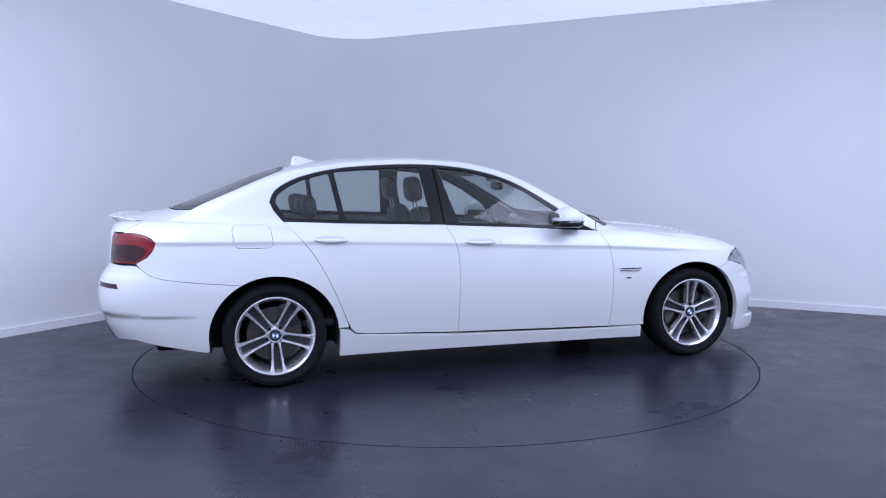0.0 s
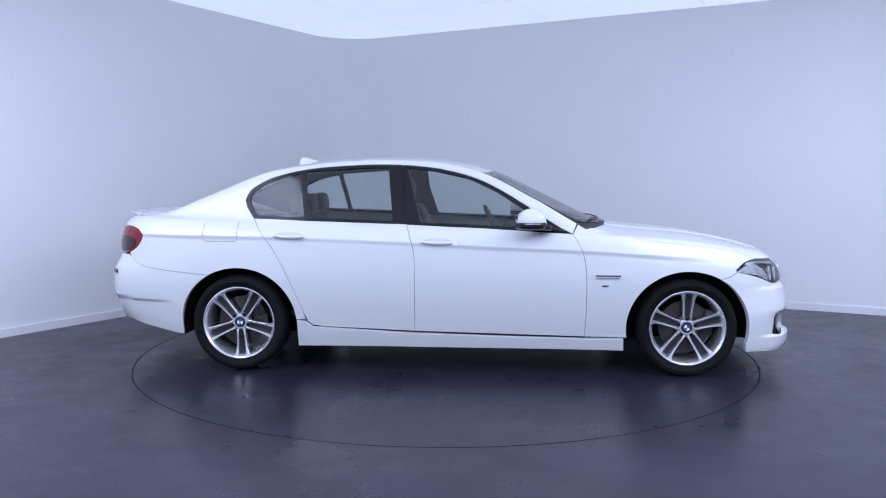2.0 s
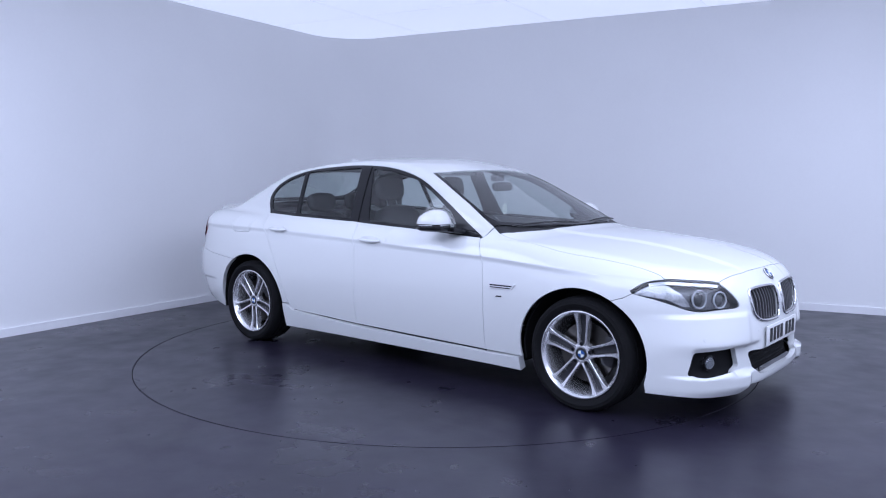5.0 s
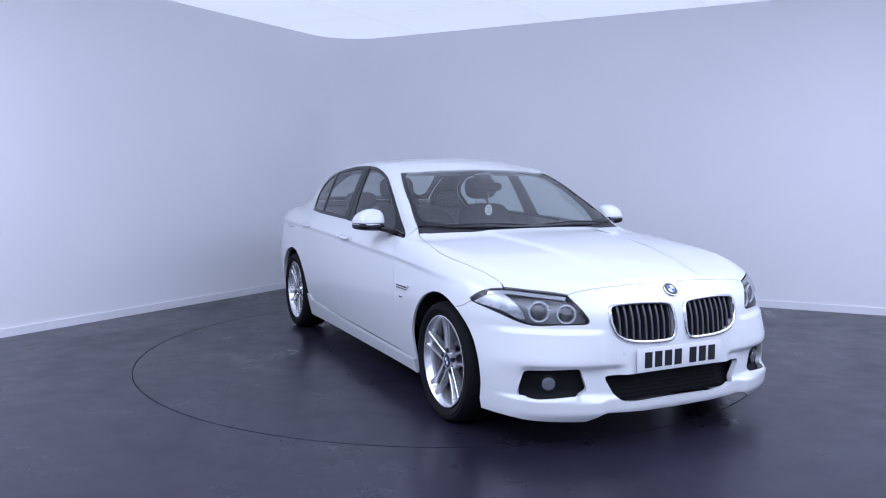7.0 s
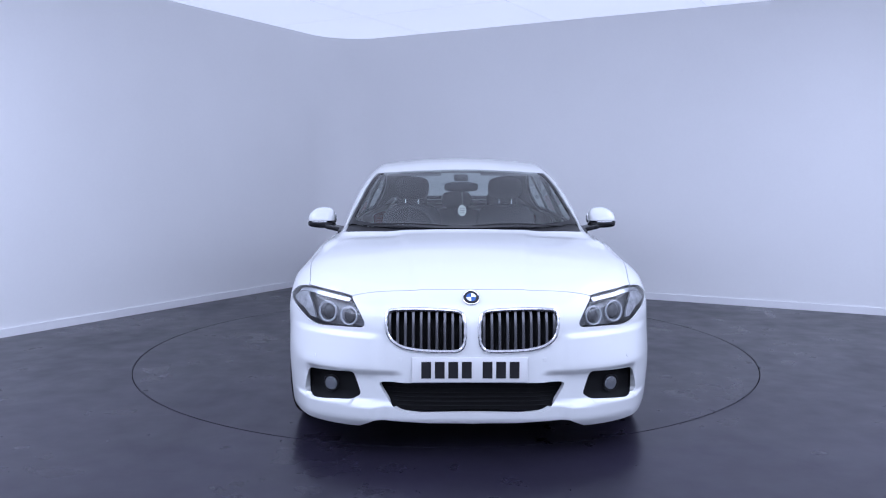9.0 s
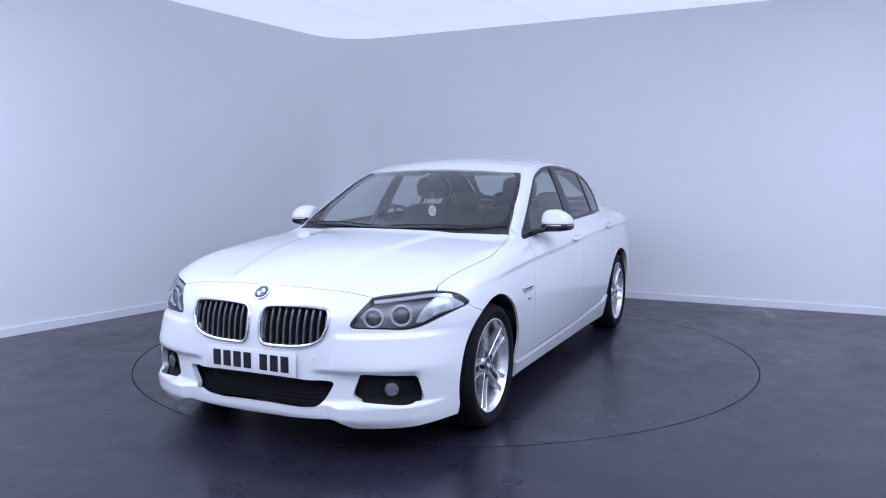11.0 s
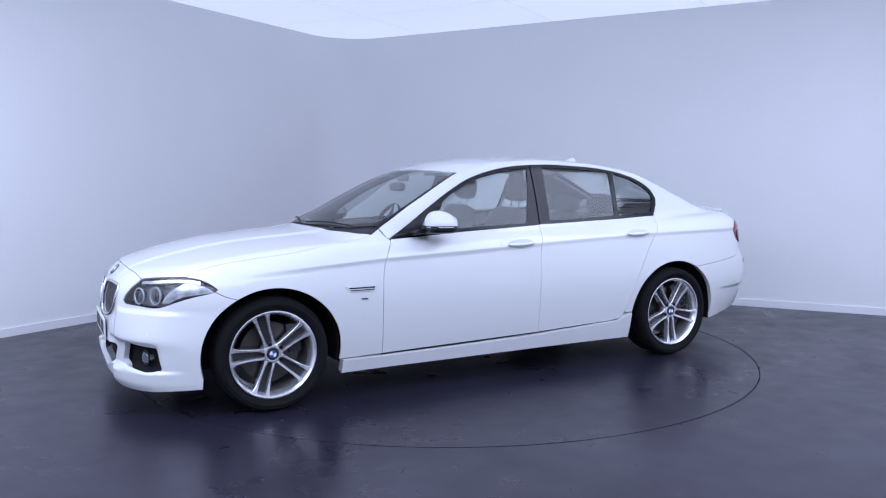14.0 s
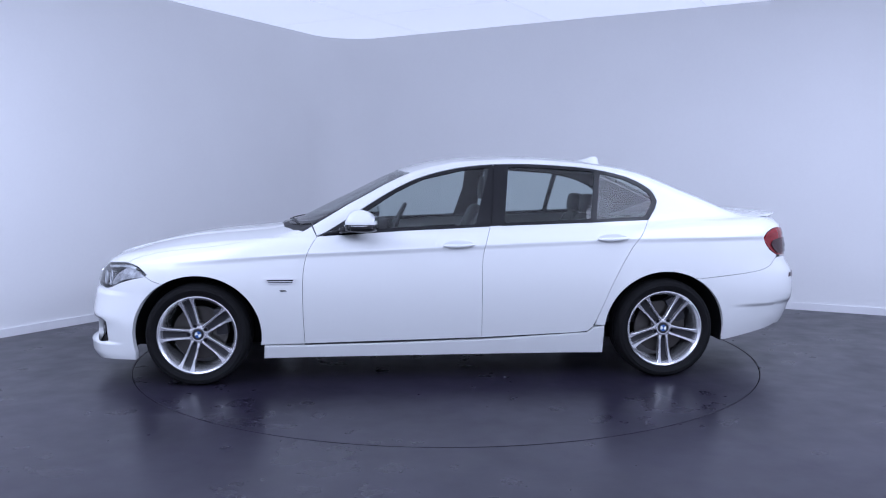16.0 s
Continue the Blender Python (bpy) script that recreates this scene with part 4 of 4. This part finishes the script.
# wheel arch liners and underbody
for x in (1.484, -1.484):
    for s in (1, -1):
        lip_y = 0.855 if x > 0 else 0.885
        bm = lathe([(0.388, lip_y), (0.385, 0.60), (0.0, 0.58), (0.0, 0.57), (0.40, 0.57), (0.40, 0.60), (0.40, lip_y)], 40, True, -14 if x < 0 else -12, 194)
        bmesh.ops.scale(bm, verts=bm.verts, vec=(1, s, 0.955))
        bmesh.ops.translate(bm, verts=bm.verts, vec=(x, 0, 0.328))
        bmesh.ops.recalc_face_normals(bm, faces=bm.faces)
        part("arch_liner", bm, DARK, car, "black wheel arch liner")
part("underbody", joined(block((4.2, 1.1, 0.12), (-0.1, 0, 0.25), 0.03), block((2.1, 1.66, 0.12), (0, 0, 0.25), 0.03), block((0.2, 1.0, 0.3), (1.95, 0, 0.42), 0.05),
                         block((0.4, 1.3, 0.3), (-2.15, 0, 0.45), 0.05), block((1.0, 1.1, 0.4), (1.45, 0, 0.5), 0.05)), DARK, car, "dark underbody")
half = on_back((0.45, 0.37), (0.54, 0.34), (0.47, 0.300))
panel("rear_diffuser", car, TAIL_C, chain(on_back((0.0, 0.38)), half, on_back((0.0, 0.27)), mirrored(half)), PLASTIC, "black plastic rear diffuser", offset=0.004)

# nose: grilles, intake, plate, lamps
for s in (1, -1):
    k3 = on_front(*rounded(KIDNEY, 2)) * [1, s, 1]
    n3 = normals(k3)
    part("grille_frame", tube(k3 + n3 * 0.003, 0.0085, True, 10), CHROME, bumper, "chrome kidney grille frame")
    for i in range(10):
        y = 0.053 + i * 0.0360
        zs = [a[1] + (b[1] - a[1]) * (y - a[0]) / (b[0] - a[0]) for a, b in zip(KIDNEY, KIDNEY[1:] + KIDNEY[:1]) if (a[0] > y) != (b[0] > y)]
        lo, hi = min(zs) + 0.004, max(zs) - 0.004
        zz = np.linspace(lo, hi, 7)
        p3 = on_front(*[(y, z) for z in zz]) * [1, s, 1]
        bm = bmesh.new()
        rows = []
        for q in p3:
            rows.append([bm.verts.new((q[0] + dx, q[1] + dy, q[2])) for dx, dy in ((-0.05, -0.003), (-0.018, -0.0075), (-0.011, -0.0055), (-0.011, 0.0055), (-0.018, 0.0075), (-0.05, 0.003))])
        for a, b in zip(rows, rows[1:]):
            for j in range(6):
                bm.faces.new((a[j], a[(j + 1) % 6], b[(j + 1) % 6], b[j]))
        bmesh.ops.recalc_face_normals(bm, faces=bm.faces)
        part("grille_slat", bm, SLAT, bumper, "dark chrome grille slat")
    panel("fog_surround", bumper, NOSE_C, on_front((0.84, 0.42), (0.50, 0.43), (0.49, 0.245), (0.84, 0.235)), DARK, "black fog lamp surround", flip=s < 0, offset=-0.045, flange=0, res=0.03)
    c = on_front((0.672, 0.325))[0] * [1, s, 1]
    out = Vector((0.93, 0.37 * s, 0.0)).normalized()
    at = Vector(c) - out * 0.040
    part("fog_lamp", disc(0.038, 0.03, at, out, 32, 0.006), SILVER, bumper, "round fog lamp")
    part("fog_lens", ball((0.033, 0.033, 0.014), at + out * 0.014, 2, m=out.to_track_quat("Z", "Y").to_matrix().to_4x4()), CLEAR, bumper, "clear fog lamp lens").visible_shadow = False
    part("fog_bezel", tube([at + out * 0.012 + out.to_track_quat("Z", "Y") @ Vector((0.039 * math.cos(a * math.pi / 16), 0.039 * math.sin(a * math.pi / 16), 0)) for a in range(32)], 0.004, True), BLACK, bumper)
    for y, z in ((0.74, 0.46), (0.33, 0.47)):
        c = on_front((y, z))[0]
        nr = normals(np.array([c]))[0]
        part("parking_sensor", disc(0.0095, 0.002, Vector(c * [1, s, 1]) + Vector(nr * [1, s, 1]) * 0.0002, nr * [1, s, 1], 20, 0.001), PAINT, bumper, "white parking sensor")
panel("radiator", car, NOSE_C, on_front((0.44, 0.71), (0.0, 0.72), (-0.44, 0.71), (-0.46, 0.20), (0.46, 0.20)), DARK, "black radiator behind the grilles", offset=-0.07, flange=0, res=0.05)
for i in range(6):
    z = 0.243 + i * 0.020
    w = 0.345 + (z - 0.236) * 0.62
    p3 = on_front(*[(y, z) for y in np.linspace(-w, w, 17)]) - [0.060, 0, 0]
    part("intake_slat", tube(p3, 0.0022, False, 6), DARK, bumper, "black slat of the lower intake")
part("front_plate", joined(block((0.008, 0.524, 0.113), (2.285, -0.012, 0.428), 0.003)), PLATE, bumper, "white number plate")
PLATE_ROW = [-0.1975, -0.1365, -0.0755, -0.0145, 0.0795, 0.1405, 0.2015]
for y in PLATE_ROW:
    part("plate_bar", block((0.002, 0.044, 0.076), (2.2898, y - 0.012, 0.428), 0.0), INK, bumper, "black bar on the plate", sharp=None)


def roundel(at, way, r, parent):
    m = Matrix.Translation(at) @ Vector(way).to_track_quat("Z", "Y").to_matrix().to_4x4()
    ringp = [m @ Vector((r * math.cos(a * math.pi / 20), r * math.sin(a * math.pi / 20), 0.002)) for a in range(40)]
    part("badge_ring", tube(ringp, r * 0.07, True, 6), CHROME, parent, "chrome badge ring")
    part("badge_back", disc(r, 0.006, at, way, 40), INK, parent, "black badge ground")
    part("badge_disc", disc(r * 0.62, 0.009, at, way, 32), BLUE, parent, "blue badge disc")
    for q in (0, 180):
        bm = bmesh.new()
        c = bm.verts.new(m @ Vector((0, 0, 0.0052)))
        arc = [bm.verts.new(m @ Vector((r * 0.6 * math.cos(radians(q + a)), r * 0.6 * math.sin(radians(q + a)), 0.0052))) for a in range(0, 91, 10)]
        for a, b in zip(arc, arc[1:]):
            bm.faces.new((c, a, b))
        part("badge_quarter", bm, WHITE, parent, "white badge quarter")


bp = on_front((-0.004, 0.742))
roundel(Vector(bp[0]) + Vector(normals(bp)[0]) * 0.004, normals(bp)[0], 0.037, bumper)

# sides: handles, mirrors, vents
for s in (1, -1):
    for x, z in ((-0.146, 0.868), (-1.134, 0.903)):
        c = on_side((x, z))[0] * [1, s, 1]
        part("handle_recess", ball((0.098, 0.003, 0.032), (c[0], c[1] - 0.0012 * s, c[2] + 0.004), 2.0), PAINT, car, "shallow white handle recess")
        bm = ball((0.104, 0.016, 0.0122), (0, 0, 0), 2.3)
        for v in bm.verts:
            v.co.z += 0.006 * (v.co.x / 0.104) ** 2
        bmesh.ops.transform(bm, matrix=pose(c[0], c[1] + 0.009 * s, c[2] - 0.001, -8 * s, 1.5, 0), verts=bm.verts)
        part("door_handle", bm, PAINT, car, "white door handle")
    # mirror: white cap over a black base, on a black arm
    cap = ball((0.096, 0.090, 0.076), (0, 0, 0), 3.5)
    for v in cap.verts:
        u = v.co.y / 0.090
        if v.co.z > 0:
            v.co.z *= 1.0 - 0.30 * max(0.0, u) ** 1.5 - 0.18 * max(0.0, -v.co.x / 0.096)
            v.co.x *= 1.0 - 0.28 * v.co.z / 0.076
        if v.co.z < -0.012:
            v.co.z = -0.012
        v.co.y -= 0.25 * max(0.0, v.co.z) * max(0.0, u)
    bmesh.ops.transform(cap, matrix=Matrix.Diagonal((1, s, 1, 1)), verts=cap.verts)
    bmesh.ops.recalc_face_normals(cap, faces=cap.faces)
    bmesh.ops.transform(cap, matrix=pose(0.464, 0.950 * s, 1.021, 0, 0, -8 * s), verts=cap.verts)
    mir = part("wing_mirror", cap, PAINT, car, "white wing mirror cap", 50)
    base = ball((0.095, 0.093, 0.028), (0, 0, 0), 3.4)
    bmesh.ops.transform(base, matrix=pose(0.463, 0.950 * s, 0.985, 4 * s, 0, -8 * s), verts=base.verts)
    part("mirror_base", base, BLACK, mir, "black lower mirror housing")
    part("mirror_signal", joined(block((0.012, 0.10, 0.008), (0.556, 0.952 * s, 1.001), 0.003, pose(0, 0, 0, 0, 0, -8 * s)), block((0.10, 0.010, 0.008), (0.474, 1.039 * s, 1.001), 0.003, pose(0, 0, 0, 0, 0, -8 * s))), SILVER, mir, "silver indicator strip")
    part("mirror_glass", ball((0.006, 0.074, 0.044), (0.374, 0.936 * s, 1.018), 3.2, m=pose(0, 0, 0, 0, 0, -8 * s)), CHROME, mir, "mirror glass")
    part("mirror_arm", joined(block((0.13, 0.12, 0.030), (0.545, 0.845 * s, 0.962), 0.012, pose(0, 0, 0, 12 * s, 0, 10 * s)), block((0.15, 0.03, 0.03), (0.63, 0.80 * s, 0.948), 0.01, pose(0, 0, 0, 0, 12, 0))), BLACK, mir, "black mirror arm")
    # side vent behind the front wheel
    vent = panel("side_vent", car, SIDE_C, on_side(*eased([(0.888, 0.640), (1.038, 0.640), (1.072, 0.675), (0.870, 0.675)], 0.008)), SATIN, "satin chrome fender vent", flip=s < 0, offset=0.006, res=0.015, flange=0.006)
    for z0, z1, x0, x1 in ((0.6465, 0.6520, 0.892, 1.036), (0.6580, 0.6660, 0.888, 1.044)):
        panel("vent_slot", vent, SIDE_C, on_side((x0, z0), (x1, z0), (x1 + 0.006, z1), (x0 - 0.003, z1)), BLACK, "dark slot of the vent", flip=s < 0, offset=0.0072, res=0.02, flange=0.001, gap=0.0003)
    panel("fender_badge", car, SIDE_C, on_side((0.925, 0.592), (0.965, 0.592), (0.975, 0.602), (0.935, 0.602)), INK, "small dark badge bar", flip=s < 0, offset=0.003, res=0.02, flange=0.003)
    panel("rear_reflector", car, TAIL_C, chain(on_side((-2.40, 0.66)), [(-2.52, 0.55, 0.66), (-2.52, 0.55, 0.63)], on_side((-2.39, 0.63))), RED_DARK, "dark red reflector", flip=s < 0, offset=0.004, res=0.02, flange=0.004)
    # lining inside the pillars and roof sides
    pts = chain(on_side(*bend(DLO_TOP[::-1])[1:]), on_side((-1.468, 1.09), (-1.41, 1.02), (-1.41, 0.95)), on_top((-1.85, 0.66)),
                on_top((-1.9, 0.575), (-1.7, 0.535), (-1.45, 0.50), (-1.39, 0.44)), on_top((0.12, 0.45), (0.15, 0.593), (0.30, 0.640), (0.55, 0.694), (0.76, 0.737)))
    panel("pillar_lining", car, SECTION, pts, TRIM, "dark pillar lining", flip=s < 0, offset=-0.022, flange=0, res=0.05)
half = on_top((0.19, 0.0), (0.15, 0.40), (0.10, 0.50), (-0.6, 0.53), (-1.35, 0.46), (-1.375, 0.30))
panel("headlining", car, TOP_C, chain(half, on_top((-1.38, 0.0)), mirrored(half[1:])), LINING, "pale grey headlining", offset=-0.03, flange=0, res=0.08)

# roof fin, boot lip, wipers
fin = bmesh.new()
rows = []
for x, h, w in ((-1.10, 0.004, 0.010), (-1.13, 0.012, 0.018), (-1.18, 0.034, 0.026), (-1.225, 0.056, 0.028), (-1.262, 0.062, 0.027), (-1.275, 0.050, 0.027), (-1.285, 0.006, 0.029)):
    z = CABIN(np.array([x]))[0] - 0.006
    rows.append([fin.verts.new((x, y, z + q)) for y, q in ((-w, 0), (-w * 0.7, h * 0.55), (-w * 0.25, h), (w * 0.25, h), (w * 0.7, h * 0.55), (w, 0))])
for a, b in zip(rows, rows[1:]):
    for j in range(5):
        fin.faces.new((a[j], a[j + 1], b[j + 1], b[j]))
fin.faces.new(rows[-1])
bmesh.ops.recalc_face_normals(fin, faces=fin.faces)
part("roof_antenna", fin, PAINT, car, "white shark-fin antenna", 50)
lip = bmesh.new()
rows = []
for y in np.linspace(-0.62, 0.62, 33):
    x = -2.465 + 0.22 * (abs(y) / 0.66) ** 3.2
    z = on_top((max(x + 0.03, -2.43), y))[0][2]
    k = 1 - (abs(y) / 0.63) ** 6
    rows.append([lip.verts.new((x + dx, y, z + q)) for dx, q in ((0.17, -0.004), (0.10, 0.008 * k), (0.03, 0.020 * k), (-0.028 * k, 0.024 * k), (-0.035 * k, 0.018 * k), (0.02, -0.02))])
for a, b in zip(rows, rows[1:]):
    for j in range(6):
        lip.faces.new((a[j], a[(j + 1) % 6], b[(j + 1) % 6], b[j]))
bmesh.ops.recalc_face_normals(lip, faces=lip.faces)
part("boot_spoiler", lip, PAINT, car, "white boot lip spoiler", 40)
for y0, y1, x0, x1 in ((0.62, 0.05, 0.875, 1.0), (-0.10, -0.66, 0.998, 0.85)):
    p = on_top(*[(x0 + (x1 - x0) * t - 0.004 * math.sin(math.pi * t), y0 + (y1 - y0) * t) for t in np.linspace(0, 1, 9)])
    part("wiper", tube(p + normals(p) * 0.008, 0.005, False, 6), PLASTIC, car, "black windscreen wiper")

# the cabin
def seat(name, x, y, rear=False):
    w = 0.235
    a = part(name, ball((0.26, w, 0.075), (x + 0.22, y, 0.58), 4.0), SEAT, car, "black leather seat")
    lean = pose(0, 0, 0, 0, -20, 0)
    part("backrest", ball((0.07, w, 0.27 if not rear else 0.26), (x - 0.05, y, 0.83 if not rear else 0.78), 4.0, m=lean), SEAT, a, "black leather backrest")
    hx, hz = (x - 0.19, 1.215) if not rear else (x - 0.13, 1.10)
    part("headrest", ball((0.050, 0.135, 0.090 if not rear else 0.075), (hx, y, hz), 3.2, m=pose(0, 0, 0, 0, -8, 0)), SEAT, a, "black leather headrest")
    for dy in (-0.05, 0.05):
        part("headrest_rod", tube([(hx + 0.005, y + dy, hz - 0.05), (hx + 0.03, y + dy, hz - 0.16)], 0.006), CHROME, a)
    return a


for y in (0.37, -0.37):
    seat("front_seat", -0.28, y)
for y in (0.40, 0.0, -0.40):
    seat("rear_seat", -1.08, y, True)
part("parcel_shelf", block((0.75, 1.10, 0.03), (-1.68, 0, 0.975), 0.01), TRIM, car, "dark parcel shelf")
part("cabin_floor", block((2.5, 1.5, 0.05), (-0.3, 0, 0.36), 0.02), TRIM, car, "dark cabin carpet")
dash = joined(ball((0.28, 0.74, 0.14), (0.66, 0, 0.82), 4.5), ball((0.14, 0.20, 0.06), (0.42, -0.37, 0.925), 3.0))
part("dashboard", dash, TRIM, car, "dark moulded dashboard")
part("centre_console", block((0.9, 0.24, 0.30), (0.05, 0, 0.55), 0.05), TRIM, car, "dark centre console")
tilt = Matrix.Translation((0.245, -0.37, 0.925)) @ pose(0, 0, 0, 0, 62, 0)
st = part("steering_wheel", tube([tilt @ Vector((0.185 * math.cos(a * math.pi / 20), 0.185 * math.sin(a * math.pi / 20), 0)) for a in range(40)], 0.015, True), TRIM, car, "black steering wheel")
part("wheel_hub", ball((0.075, 0.085, 0.03), tilt.translation, 2.6, m=tilt.to_3x3().to_4x4()), TRIM, st)
for a in (0, 180, 90):
    part("wheel_spoke", tube([tilt @ Vector((0.05 * math.cos(radians(a)), 0.05 * math.sin(radians(a)), 0)), tilt @ Vector((0.18 * math.cos(radians(a)), 0.18 * math.sin(radians(a)), 0))], 0.012), TRIM, st)
im = part("interior_mirror", ball((0.018, 0.118, 0.033), (0.31, 0.0, 1.232), 3.5), BLACK, car, "black interior mirror")
part("mirror_foot", block((0.06, 0.10, 0.05), (0.265, 0, 1.295), 0.015), PLASTIC, im, "black sensor housing")
for s in (1, -1):
    part("sun_visor", block((0.15, 0.40, 0.018), (0.10, 0.34 * s, 1.335), 0.008, pose(0, 0, 0, 0, 14, 0)), LINING, car, "grey folded sun visor")
tag = part("air_freshener", disc(0.032, 0.003, (0.325, 0.008, 1.068), (1, 0, 0), 32), WHITE, car, "white oval air freshener tag on a cord")
tag.data.transform(Matrix.Translation((0, 0, 1.068)) @ Matrix.Diagonal((1, 0.9, 1.2, 1)) @ Matrix.Translation((0, 0, -1.068)))
part("cord", tube([(0.325, 0.008, 1.10), (0.322, 0.006, 1.205)], 0.0012), WHITE, tag)
for z in (1.052, 1.068, 1.084):
    part("print_bar", block((0.001, 0.034, 0.005), (0.3272, 0.008, z)), LINING, tag, "faint printed bar", sharp=None)


# ---- what moves: the turntable and the car on it ----
# seconds and degrees of the table's turn
TURN = [(0.0, 17.0), (0.5, 13.4), (1.0, 8.35), (1.5, 2.4), (2.0, -3.8), (2.5, -9.6), (3.0, -15.55), (3.5, -21.5), (4.0, -27.65),
        (4.5, -33.65), (5.0, -39.7), (5.5, -45.75), (6.0, -51.75), (6.5, -57.8), (7.0, -64.1), (7.5, -70.4), (8.0, -76.8), (8.5, -83.1), (9.0, -89.6),
        (9.5, -95.85), (10.0, -102.1), (10.5, -108.4), (11.0, -114.7), (11.5, -120.95), (12.0, -127.2), (12.5, -133.35), (13.0, -139.5), (13.5, -145.5),
        (14.0, -151.55), (14.5, -157.45), (15.0, -163.4), (15.5, -169.35), (16.0, -175.45)]
ON_TABLE = (0.1417, 0.1052, 0.0)


def motions():
    walk(turntable, [(t, pose(0, 0, 0, rz=a)) for t, a in TURN])
    walk(car, [(t, pose(0, 0, 0, rz=a) @ pose(*ON_TABLE)) for t, a in TURN])


motions()
